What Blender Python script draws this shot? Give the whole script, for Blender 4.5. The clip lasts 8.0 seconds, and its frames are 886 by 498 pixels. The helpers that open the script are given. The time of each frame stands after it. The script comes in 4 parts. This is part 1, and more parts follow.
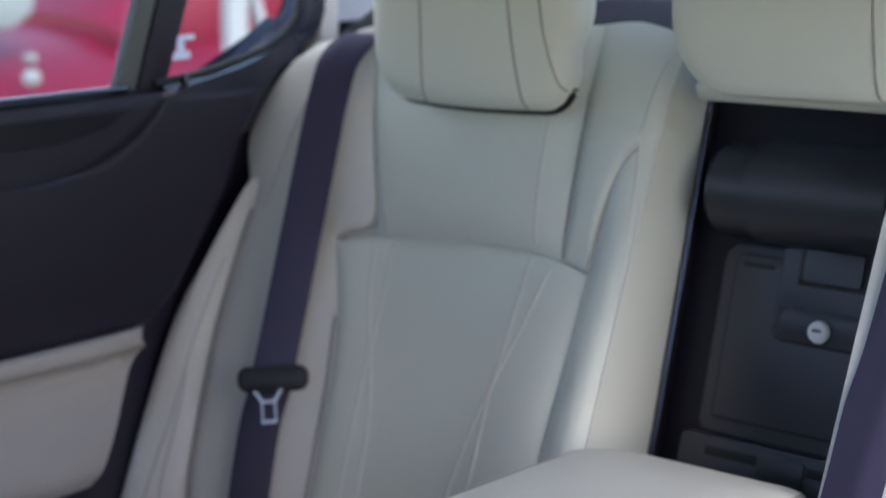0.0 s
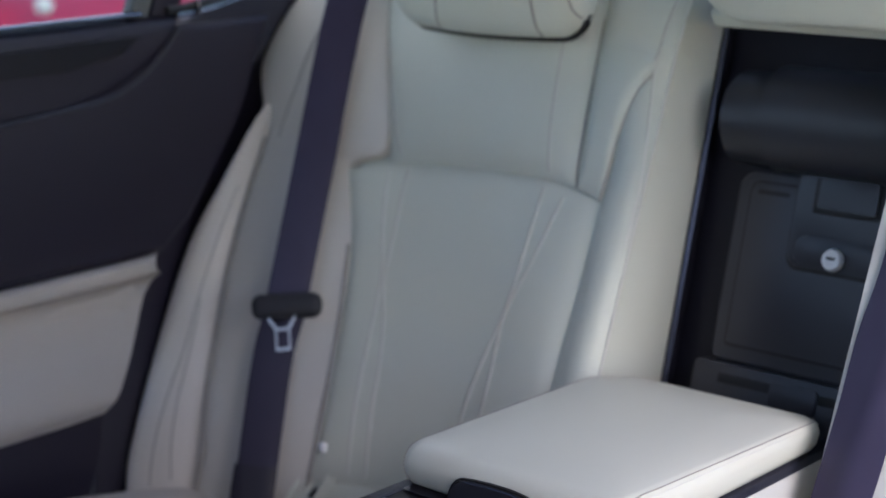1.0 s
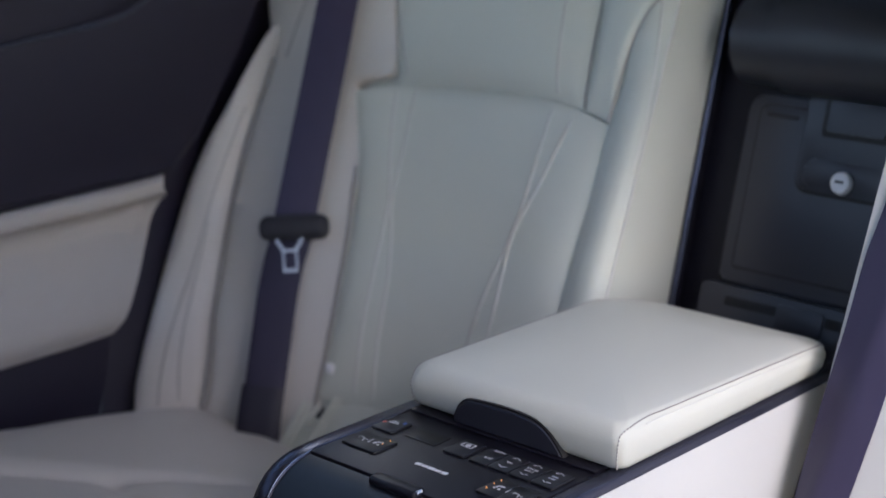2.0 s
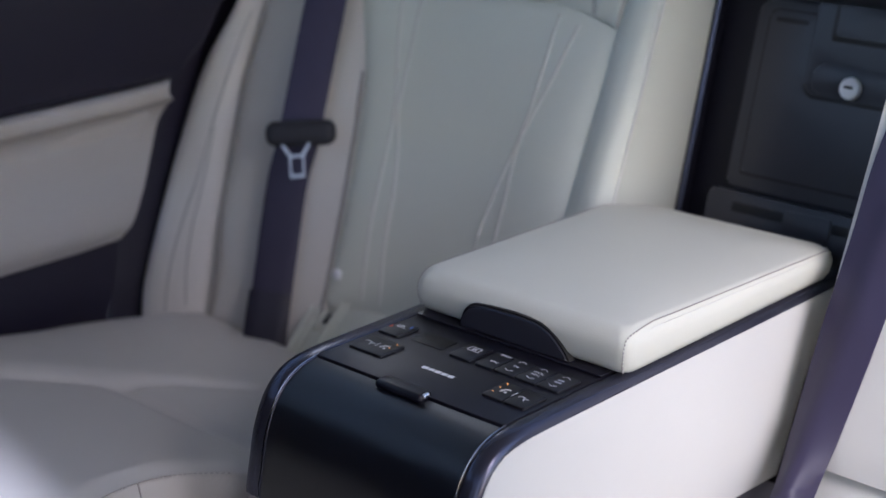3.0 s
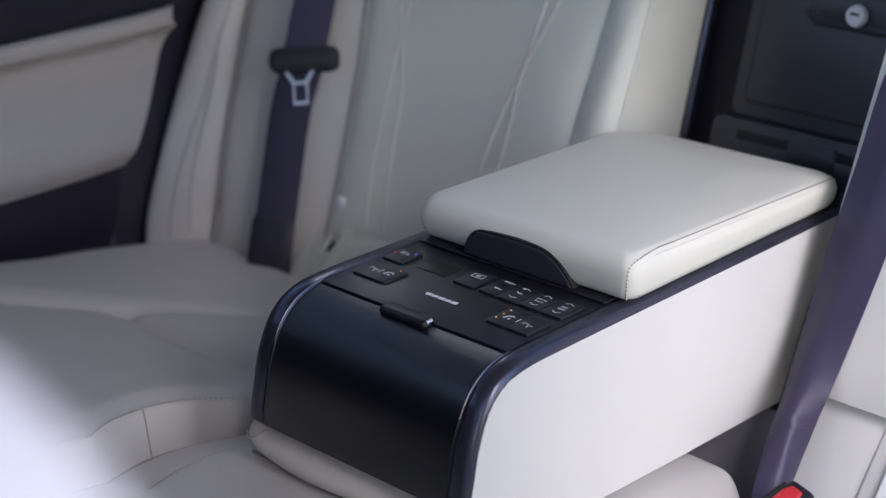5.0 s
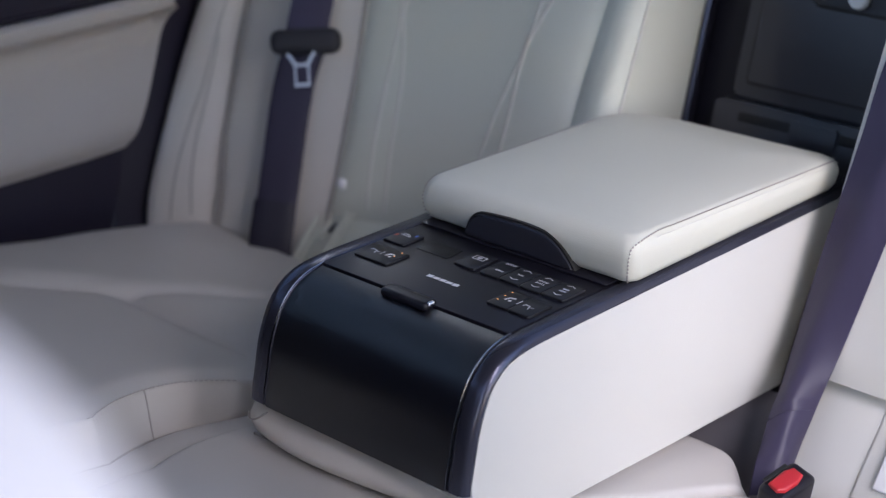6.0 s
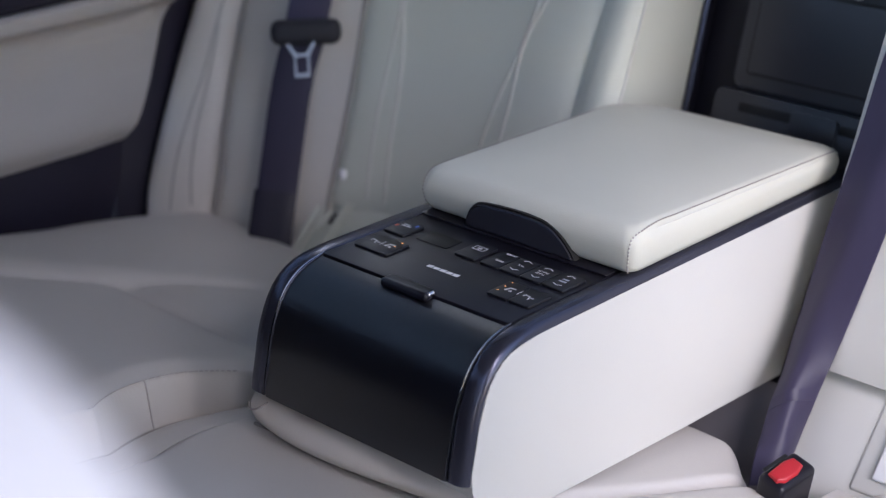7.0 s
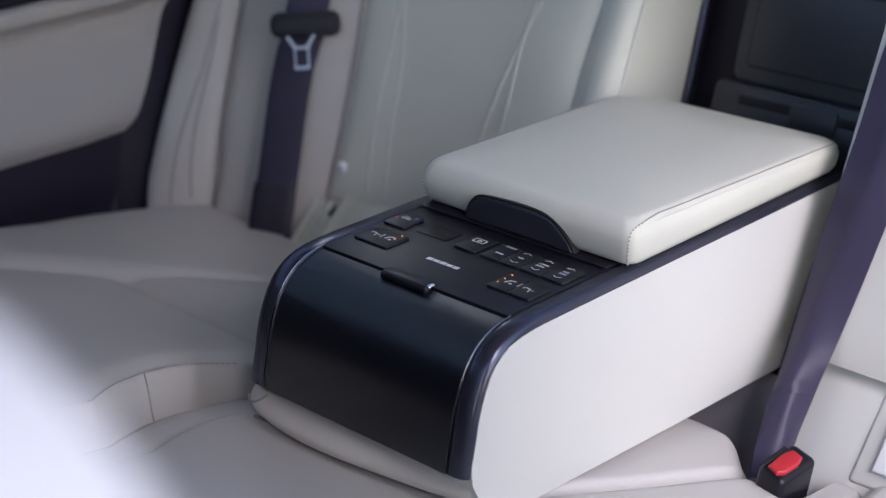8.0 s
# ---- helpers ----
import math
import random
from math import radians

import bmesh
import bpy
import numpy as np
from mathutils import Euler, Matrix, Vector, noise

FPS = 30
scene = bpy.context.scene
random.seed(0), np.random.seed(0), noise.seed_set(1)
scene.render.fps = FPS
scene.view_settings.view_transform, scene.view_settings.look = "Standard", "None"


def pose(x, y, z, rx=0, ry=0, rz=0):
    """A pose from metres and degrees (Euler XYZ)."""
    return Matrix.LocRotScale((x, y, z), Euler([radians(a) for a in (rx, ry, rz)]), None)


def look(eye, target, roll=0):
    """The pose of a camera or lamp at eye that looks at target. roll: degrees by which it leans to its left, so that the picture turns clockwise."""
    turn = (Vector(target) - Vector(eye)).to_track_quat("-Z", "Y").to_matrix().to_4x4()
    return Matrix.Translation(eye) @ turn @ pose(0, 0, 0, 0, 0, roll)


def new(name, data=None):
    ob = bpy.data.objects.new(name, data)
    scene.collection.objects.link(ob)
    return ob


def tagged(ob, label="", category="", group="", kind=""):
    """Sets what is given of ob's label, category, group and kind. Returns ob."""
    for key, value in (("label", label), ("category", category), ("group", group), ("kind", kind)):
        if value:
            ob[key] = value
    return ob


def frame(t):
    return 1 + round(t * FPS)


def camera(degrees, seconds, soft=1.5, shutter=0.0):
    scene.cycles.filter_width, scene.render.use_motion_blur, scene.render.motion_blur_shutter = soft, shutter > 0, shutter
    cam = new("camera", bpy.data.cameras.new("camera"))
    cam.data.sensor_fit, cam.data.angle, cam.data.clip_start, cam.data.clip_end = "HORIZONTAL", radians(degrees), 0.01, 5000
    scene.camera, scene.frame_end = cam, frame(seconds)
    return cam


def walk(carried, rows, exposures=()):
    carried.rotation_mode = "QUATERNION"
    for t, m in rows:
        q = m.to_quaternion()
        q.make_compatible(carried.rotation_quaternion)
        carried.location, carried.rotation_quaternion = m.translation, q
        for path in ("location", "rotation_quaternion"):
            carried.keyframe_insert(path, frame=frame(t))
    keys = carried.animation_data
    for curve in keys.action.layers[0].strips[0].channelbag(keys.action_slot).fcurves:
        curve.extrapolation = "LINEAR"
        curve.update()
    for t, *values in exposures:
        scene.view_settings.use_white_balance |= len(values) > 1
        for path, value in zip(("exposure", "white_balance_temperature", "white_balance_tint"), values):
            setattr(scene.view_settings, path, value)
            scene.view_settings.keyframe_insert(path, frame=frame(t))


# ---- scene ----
from mathutils.bvhtree import BVHTree

cam = camera(28.98, 8.0, soft=1.2, shutter=0.5)
cam.data.dof.use_dof = True
cam.data.dof.focus_distance = 1.42
cam.data.dof.aperture_fstop = 4.2


def row(t, x, y, z, yaw, pitch, roll):
    """A camera row from its place and its yaw, pitch and roll in degrees."""
    a, b = radians(yaw), radians(pitch)
    ahead = Vector((-math.sin(a) * math.cos(b), math.cos(a) * math.cos(b), math.sin(b)))
    return t, look((x, y, z), Vector((x, y, z)) + ahead, roll)


PATH = [
    (0.0, 0.9069, -0.9029, 1.2011, 42.721, -11.598, -1.033),
    (0.5, 0.9065, -0.9031, 1.1993, 43.008, -12.792, -1.095),
    (1.0, 0.9061, -0.9032, 1.1976, 43.207, -13.903, -1.077),
    (2.5, 0.9055, -0.9035, 1.1915, 43.637, -17.897, -0.866),
    (3.0, 0.9053, -0.9037, 1.1891, 43.776, -19.408, -0.880),
    (3.5, 0.9052, -0.9039, 1.1878, 43.882, -20.281, -0.841),
    (4.0, 0.9052, -0.9040, 1.1868, 43.901, -20.956, -0.775),
    (4.5, 0.9052, -0.9040, 1.1861, 43.912, -21.368, -0.802),
    (6.0, 0.9052, -0.9042, 1.1847, 43.993, -22.293, -0.733),
    (6.5, 0.9052, -0.9042, 1.1845, 43.995, -22.439, -0.746),
    (7.0, 0.9052, -0.9042, 1.1843, 44.001, -22.601, -0.751),
    (7.5, 0.9052, -0.9042, 1.1841, 44.000, -22.704, -0.764),
    (8.0, 0.9053, -0.9042, 1.1839, 44.005, -22.838, -0.769),
]
walk(cam, [row(*r) for r in PATH], [(0.0, 1.49, 6340, 17), (2.5, 1.47, 6360, 19), (8.0, 1.45, 6380, 18.5)])

# ---- light: an overcast sky and its pale sun, coming in through the open car door ----
SUN_ELEVATION, SUN_AZIMUTH = 36.0, 109.0
world = bpy.data.worlds.new("sky")
scene.world = world
world.use_nodes = True
wn = world.node_tree.nodes
sky = wn.new("ShaderNodeTexSky")
sky.sky_type, sky.sun_disc = "NISHITA", False
sky.sun_elevation, sky.sun_rotation = radians(SUN_ELEVATION), radians(SUN_AZIMUTH)
sky.air_density, sky.dust_density, sky.ozone_density = 1.0, 0.6, 0.4
wn["Background"].inputs["Strength"].default_value = 0.15
world.node_tree.links.new(sky.outputs["Color"], wn["Background"].inputs["Color"])
sun = new("sun", bpy.data.lights.new("sun", "SUN"))
sun.data.energy, sun.data.angle, sun.data.color = 0.76, radians(28), (1.0, 0.955, 0.985)
e, z = radians(SUN_ELEVATION), radians(SUN_AZIMUTH)
sun_way = Vector((math.sin(z) * math.cos(e), math.cos(z) * math.cos(e), math.sin(e)))
sun.matrix_world = look(sun_way * 20, (0, 0, 0))
# fill lamp added in the quarter window's opening to brighten the seat's shoulder
fill_lamp = new("window_daylight", bpy.data.lights.new("window_daylight", "AREA"))
fill_lamp.data.shape, fill_lamp.data.size, fill_lamp.data.size_y = "RECTANGLE", 0.12, 0.15
fill_lamp.data.energy, fill_lamp.data.color = 0.095, (0.95, 1.0, 1.0)
fill_lamp.matrix_world = look((-.722, .535, 1.180), (-.40, .535, 1.06))


# ---- materials ----
def material(name, colour, rough=0.5, metal=0.0, vary=0.08, vary_size=6.0, grain=0.0, grain_size=600.0, cells=False, coat=0.0, spec=0.5, stretch=None, sheen=0.0):
    """A surface with slow colour drift, a fine relief and uneven gloss."""
    m = bpy.data.materials.new(name)
    m.use_nodes = True
    n, ln = m.node_tree.nodes, m.node_tree.links
    b = n["Principled BSDF"]
    b.inputs["Metallic"].default_value = metal
    b.inputs["Coat Weight"].default_value = coat
    b.inputs["Specular IOR Level"].default_value = spec
    b.inputs["Sheen Weight"].default_value = sheen
    co = n.new("ShaderNodeTexCoord")
    source = co.outputs["Object"]
    if stretch:
        mp = n.new("ShaderNodeMapping")
        mp.inputs["Scale"].default_value = stretch
        ln.new(source, mp.inputs["Vector"])
        source = mp.outputs["Vector"]
    big = n.new("ShaderNodeTexNoise")
    big.inputs["Scale"].default_value = vary_size
    big.inputs["Detail"].default_value = 5
    ln.new(source, big.inputs["Vector"])
    ramp = n.new("ShaderNodeMix")
    ramp.data_type = "RGBA"
    lo, hi = [c * (1 - vary) for c in colour], [min(1, c * (1 + vary)) for c in colour]
    ramp.inputs[6].default_value, ramp.inputs[7].default_value = (*lo, 1), (*hi, 1)
    ln.new(big.outputs["Fac"], ramp.inputs[0])
    ln.new(ramp.outputs[2], b.inputs["Base Color"])
    mr = n.new("ShaderNodeMapRange")
    mr.inputs["To Min"].default_value, mr.inputs["To Max"].default_value = max(0.02, rough - 0.07), rough + 0.07
    ln.new(big.outputs["Fac"], mr.inputs["Value"])
    ln.new(mr.outputs[0], b.inputs["Roughness"])
    if grain:
        if cells:
            g = n.new("ShaderNodeTexVoronoi")
            out = g.outputs["Distance"]
        else:
            g = n.new("ShaderNodeTexNoise")
            g.inputs["Detail"].default_value = 3
            out = g.outputs["Fac"]
        g.inputs["Scale"].default_value = grain_size
        ln.new(source, g.inputs["Vector"])
        bump = n.new("ShaderNodeBump")
        bump.inputs["Strength"].default_value = grain
        bump.inputs["Distance"].default_value = 0.0012
        ln.new(out, bump.inputs["Height"])
        ln.new(bump.outputs["Normal"], b.inputs["Normal"])
    return m


def glowing(name, colour, strength):
    m = bpy.data.materials.new(name)
    m.use_nodes = True
    b = m.node_tree.nodes["Principled BSDF"]
    b.inputs["Base Color"].default_value = (*colour, 1)
    b.inputs["Emission Color"].default_value = (*colour, 1)
    b.inputs["Emission Strength"].default_value = strength
    return m


def clear_glass(name):
    m = bpy.data.materials.new(name)
    m.use_nodes = True
    b = m.node_tree.nodes["Principled BSDF"]
    b.inputs["Transmission Weight"].default_value = 1.0
    b.inputs["Roughness"].default_value = 0.0
    b.inputs["IOR"].default_value = 1.02
    b.inputs["Base Color"].default_value = (0.86, 0.9, 0.88, 1)
    return m


# One leather in copies: the light at each place is put into the colour.
LEATHER = material("pale_leather", (0.560, 0.575, 0.500), 0.45, vary=0.035, vary_size=9, grain=0.06, grain_size=900, cells=True, spec=0.4)
LEATHER_DOOR_LIT = material("door_lit_leather", (0.585, 0.580, 0.545), 0.45, vary=0.045, vary_size=7, grain=0.11, grain_size=900, cells=True, spec=0.4)
LEATHER_MID_LIT = material("half_warm_lit_leather", (0.552, 0.522, 0.474), 0.46, vary=0.035, vary_size=9, grain=0.065, grain_size=850, cells=True, spec=0.4)
LEATHER_LID_LIT = material("lit_lid_leather", (0.608, 0.608, 0.528), 0.45, vary=0.04, vary_size=8, grain=0.10, grain_size=900, cells=True, spec=0.4)
LEATHER_FRONT_DIMMED = material("dimmed_front_leather", (0.49, 0.476, 0.462), 0.48, vary=0.04, vary_size=9, grain=0.06, grain_size=900, cells=True, spec=0.4)
LEATHER_FINE_SHADED = material("perforated_shaded_leather", (0.535, 0.508, 0.472), 0.48, vary=0.035, vary_size=9, grain=0.08, grain_size=420, cells=True, spec=0.35)
LEATHER_WARM_LIT = material("warm_lit_grained_leather", (0.545, 0.508, 0.462), 0.47, vary=0.035, vary_size=9, grain=0.07, grain_size=800, cells=True, spec=0.4)
LEATHER_ARMREST_SHADED = material("shaded_armrest_leather", (0.41, 0.376, 0.345), 0.5, vary=0.04, vary_size=9, grain=0.08, grain_size=700, cells=True, spec=0.35)
STITCH = material("pale_thread", (0.62, 0.615, 0.56), 0.7, vary=0.05, grain=0.3, grain_size=2500)
SEAM_GREY = material("grey_seam", (0.36, 0.34, 0.31), 0.8, vary=0.05)
THREAD_DARK = material("grey_thread", (0.30, 0.28, 0.26), 0.8, vary=0.05)
BLACK_SOFT = material("soft_black_trim", (0.0110, 0.0083, 0.0200), 0.5, vary=0.12, grain=0.06, grain_size=900, cells=True)
DULL_BLACK = material("dull_black_plastic", (0.020, 0.020, 0.026), 0.62, vary=0.10, grain=0.03, grain_size=900, spec=0.35)
RECESS_BLACK = material("matt_black_plastic", (0.0075, 0.0070, 0.0125), 0.50, vary=0.12, grain=0.04, grain_size=900, cells=True, spec=0.3)
BLACK_SATIN = material("satin_black_plastic", (0.0085, 0.0078, 0.0130), 0.36, spec=0.33, vary=0.10, grain=0.012, grain_size=900)
ROLL_BLACK = material("soft_black_roll_vinyl", (0.017, 0.0185, 0.026), 0.46, spec=0.62, vary=0.12, grain=0.02, grain_size=900)
BLACK_FRAME = material("dark_satin_metal_paint", (0.060, 0.062, 0.088), 0.25, metal=0.65, vary=0.10, grain=0.01, grain_size=900)
BRUSHED = material("brushed_black_veneer", (0.0022, 0.0024, 0.0055), 0.31, spec=0.90, vary=0.12, vary_size=260, grain=0.14, grain_size=900, stretch=(7, 0.35, 0.35))
BLACK_BUTTON = material("black_button_plastic", (0.0105, 0.0108, 0.014), 0.42, spec=0.38, vary=0.08, grain=0.012, grain_size=900)
GREY_PLASTIC = material("grey_black_plastic", (0.024, 0.0245, 0.034), 0.36, vary=0.10, grain=0.02, grain_size=900)
WEBBING = material("violet_grey_webbing", (0.041, 0.035, 0.067), 0.42, vary=0.10, vary_size=14, grain=0.04, grain_size=180, stretch=(5, 5, .6), spec=0.25)
WEBBING_SHADED = material("shaded_webbing", (0.0170, 0.0125, 0.036), 0.60, vary=0.10, vary_size=14, grain=0.04, grain_size=180, stretch=(5, 5, .6), sheen=0.2)
STEEL = material("bright_steel", (0.72, 0.72, 0.72), 0.28, metal=1.0, vary=0.06)
DULL_STEEL = material("dull_steel", (0.52, 0.52, 0.53), 0.38, metal=1.0, vary=0.08)
BLACK_CHROME = material("black_chrome", (0.12, 0.125, 0.15), 0.22, metal=1.0, vary=0.05)
CHROME = material("polished_chrome", (0.80, 0.80, 0.82), 0.12, metal=1.0, vary=0.03)
RED_PLASTIC = material("red_push_plastic", (0.46, 0.020, 0.028), 0.40, vary=0.06)
RED_PAINT = material("red_car_paint", (0.27, 0.016, 0.044), 0.38, vary=0.40, vary_size=2.5, coat=0.1)
WHITE_MARK = material("white_print", (0.62, 0.62, 0.64), 0.6, vary=0.03)
GREY_MARK = material("grey_print", (0.40, 0.42, 0.48), 0.6, vary=0.03)
DISPLAY = material("dark_display", (0.010, 0.010, 0.010), 0.38, spec=0.22, vary=0.10)
HEADLINER = material("pale_headliner", (0.56, 0.54, 0.50), 0.9, vary=0.04, grain=0.4, grain_size=900)
CARPET = material("dark_carpet", (0.022, 0.022, 0.028), 0.95, vary=0.2, grain=0.8, grain_size=900, spec=0.05)
ASPHALT = material("asphalt", (0.055, 0.055, 0.057), 0.9, vary=0.3, vary_size=3, grain=0.6, grain_size=150)
RUBBER = material("black_rubber", (0.005, 0.005, 0.006), 0.6, vary=0.1)
PALE_GLASS = material("pale_painted_glass", (0.40, 0.45, 0.42), 0.25, vary=0.2, vary_size=4)
WHITE_PAINT = material("white_paint", (0.80, 0.80, 0.81), 0.4, vary=0.05)
AMBER = glowing("amber_indicator", (1.0, 0.40, 0.10), 0.75)
GLASS = clear_glass("window_glass")
STICKER = bpy.data.materials.new("thin_white_sticker")
STICKER.use_nodes = True
see = STICKER.node_tree.nodes.new("ShaderNodeBsdfTranslucent")
see.inputs["Color"].default_value = (0.85, 0.85, 0.87, 1)
STICKER.node_tree.links.new(see.outputs[0], STICKER.node_tree.nodes["Material Output"].inputs["Surface"])
GREY_CLOTH = material("dark_grey_cloth", (0.115, 0.108, 0.120), 0.9, vary=0.1, grain=0.3, grain_size=900)


# ---- building helpers ----
def empty(name, at, label, category, group="", kind=""):
    ob = new(name)
    ob.location = at
    ob.empty_display_size = 0.05
    return tagged(ob, label, category, group, kind)


def finish(ob, bm, mat, sharp=38.0):
    bmesh.ops.recalc_face_normals(bm, faces=bm.faces)
    for f in bm.faces:
        f.smooth = True
    bm.to_mesh(ob.data)
    bm.free()
    ob.data.set_sharp_from_angle(angle=radians(sharp))
    ob.data.materials.append(mat)


def place_of(ob):
    p = Vector(ob.location)
    return p if ob.parent is None else p + place_of(ob.parent)


def part(name, bm, mat, parent, label="", sharp=38.0):
    """One mesh, drawn in world coordinates, as a part under its thing or part."""
    ob = new(name, bpy.data.meshes.new(name))
    finish(ob, bm, mat, sharp)
    if parent is not None:
        ob.parent = parent
        root = parent
        while root.parent:
            root = root.parent
        if parent is root:
            ob.matrix_parent_inverse = Matrix.Translation(-Vector(root.location))
    return tagged(ob, label)


def single(name, bm, mat, label, category, group="", kind="", sharp=38.0):
    """One mesh that is a whole thing."""
    return tagged(part(name, bm, mat, None, "", sharp), label, category, group, kind)


def rounded_box(size, at, bevel, segments=3, turn=None):
    bm = bmesh.new()
    bmesh.ops.create_cube(bm, size=1.0, matrix=Matrix.Diagonal((*size, 1)))
    bmesh.ops.bevel(bm, geom=bm.edges[:], offset=bevel, segments=segments, profile=0.5, affect="EDGES", clamp_overlap=True)
    m = Matrix.Translation(at) @ (turn or Matrix())
    bmesh.ops.transform(bm, matrix=m, verts=bm.verts)
    return bm


def ease(a, b, v):
    t = min(1.0, max(0.0, (v - a) / (b - a)))
    return t * t * (3 - 2 * t)


def smooth_line(points, n):
    """n + 1 points evenly along a Catmull-Rom line through the given ones."""
    p = [Vector(q) for q in points]
    p = [2 * p[0] - p[1], *p, 2 * p[-1] - p[-2]]
    fine = []
    for i in range(1, len(p) - 2):
        for k in range(16):
            t = k / 16
            a, b, c, d = p[i - 1:i + 3]
            fine.append(0.5 * (2 * b + (c - a) * t + (2 * a - 5 * b + 4 * c - d) * t * t + (3 * b - a - 3 * c + d) * t ** 3))
    fine.append(p[-2])
    run = [0.0]
    for a, b in zip(fine, fine[1:]):
        run.append(run[-1] + (b - a).length)
    out, j = [], 0
    for k in range(n + 1):
        want = run[-1] * k / n
        while j < len(run) - 2 and run[j + 1] < want:
            j += 1
        f = (want - run[j]) / max(1e-9, run[j + 1] - run[j])
        out.append(fine[j].lerp(fine[j + 1], min(1, max(0, f))))
    return out


def cushion(bottom, top, left, right, out, puff, nu=24, nv=24, seam=0.006, depth=0.03, square=4.0, wrinkle=0.0015, crest=None):
    """A padded panel between four border lines that meet at its corners: it swells along out, its border is drawn in, and a skirt closes it behind."""
    out = Vector(out).normalized()
    b, t, l, r = smooth_line(bottom, nu), smooth_line(top, nu), smooth_line(left, nv), smooth_line(right, nv)
    bm = bmesh.new()
    grid = []
    for j in range(nv + 1):
        v = j / nv
        line = []
        for i in range(nu + 1):
            u = i / nu
            p = (1 - v) * b[i] + v * t[i] + (1 - u) * l[j] + u * r[j]
            p -= (1 - u) * (1 - v) * b[0] + u * (1 - v) * b[-1] + (1 - u) * v * t[0] + u * v * t[-1]
            swell = (1 - abs(2 * u - 1) ** square) * (1 - abs(2 * v - 1) ** square)
            rim = min(u, 1 - u) * nu, min(v, 1 - v) * nv
            sink = seam * max(0.0, 1 - min(rim) / 1.5)
            soft = wrinkle * noise.noise(p * 14)
            line.append(bm.verts.new(p + out * (puff * swell - sink + soft * swell + (crest(u, v) if crest else 0.0))))
        grid.append(line)
    for j in range(nv):
        for i in range(nu):
            bm.faces.new((grid[j][i], grid[j][i + 1], grid[j + 1][i + 1], grid[j + 1][i]))
    ring = grid[0][:-1] + [g[-1] for g in grid[:-1]] + grid[-1][:0:-1] + [g[0] for g in grid[:0:-1]]
    back = [bm.verts.new(q.co - out * depth) for q in ring]
    for k in range(len(ring)):
        m = (k + 1) % len(ring)
        bm.faces.new((ring[k], ring[m], back[m], back[k]))
    bm.faces.new(back[::-1])
    return bm


def tube(points, radius, n=40, sides=6, bm=None, smooth=True):
    bm = bm or bmesh.new()
    line = smooth_line(points, n) if smooth else [Vector(p) for p in points]
    rings = []
    for i, p in enumerate(line):
        d = (line[min(i + 1, len(line) - 1)] - line[max(i - 1, 0)]).normalized()
        side = d.cross(Vector((0, 0, 1)) if abs(d.z) < 0.9 else Vector((1, 0, 0))).normalized()
        up = side.cross(d)
        rings.append([bm.verts.new(p + radius * (math.cos(a) * side + math.sin(a) * up)) for a in [2 * math.pi * k / sides for k in range(sides)]])
    for a, b in zip(rings, rings[1:]):
        for k in range(sides):
            bm.faces.new((a[k], a[(k + 1) % sides], b[(k + 1) % sides], b[k]))
    bm.faces.new(rings[0][::-1]), bm.faces.new(rings[-1])
    return bm


def ribbon(points, width, thick, across, n=48, curl=0.0):
    """A strap along points; across holds the direction of its width at the two ends."""
    line = smooth_line(points, n)
    bm = bmesh.new()
    rings = []
    for i, p in enumerate(line):
        d = (line[min(i + 1, n)] - line[max(i - 1, 0)]).normalized()
        w = Vector(across[0]).lerp(Vector(across[1]), i / n)
        w = (w - d * w.dot(d)).normalized()
        h = d.cross(w)
        ring = []
        for s in (-0.5, -0.46, -0.2, 0.2, 0.46, 0.5):
            k = 0.35 if abs(s) == 0.5 else 1.0
            bow = curl * (0.25 - s * s)
            ring.append((p + w * width * s + h * (bow + k * thick / 2), p + w * width * s + h * (bow - k * thick / 2)))
        rings.append([bm.verts.new(q[0]) for q in ring] + [bm.verts.new(q[1]) for q in ring[::-1]])
    m = len(rings[0])
    for a, b in zip(rings, rings[1:]):
        for k in range(m):
            bm.faces.new((a[k], a[(k + 1) % m], b[(k + 1) % m], b[k]))
    bm.faces.new(rings[0][::-1]), bm.faces.new(rings[-1])
    return bm


def sweep_x(profile, x0, x1, thick, bevel=0.0, drop=None):
    """A bent plate: a line of (y, z) with a thickness below it, between x0 and x1."""
    pts = [Vector((0, y, z)) for y, z in profile]
    under = []
    for i, p in enumerate(pts):
        d = (pts[min(i + 1, len(pts) - 1)] - pts[max(i - 1, 0)]).normalized()
        under.append(p - thick * Vector((0, d.z, -d.y)) * (1 if drop is None else drop))
    bm = bmesh.new()
    loops = []
    for x, k in ((x0, 1.0), (x0 + bevel, 0.0), (x1 - bevel, 0.0), (x1, 1.0)):
        loops.append([bm.verts.new((x, *(p.lerp(u, min(0.8, k * bevel / max(thick, 1e-6))).yz))) for p, u in zip(pts, under)])
    low = [[bm.verts.new((x, *u.yz)) for u in under] for x in (x0, x1)]
    for a, b in ((loops[0], loops[1]), (loops[1], loops[2]), (loops[2], loops[3]), (loops[3], low[1]), (low[1], low[0]), (low[0], loops[0])):
        for i in range(len(pts) - 1):
            bm.faces.new((a[i], a[i + 1], b[i + 1], b[i]))
    for i in (0, -1):
        bm.faces.new((loops[0][i], loops[1][i], loops[2][i], loops[3][i], low[1][i], low[0][i]))
    return bm


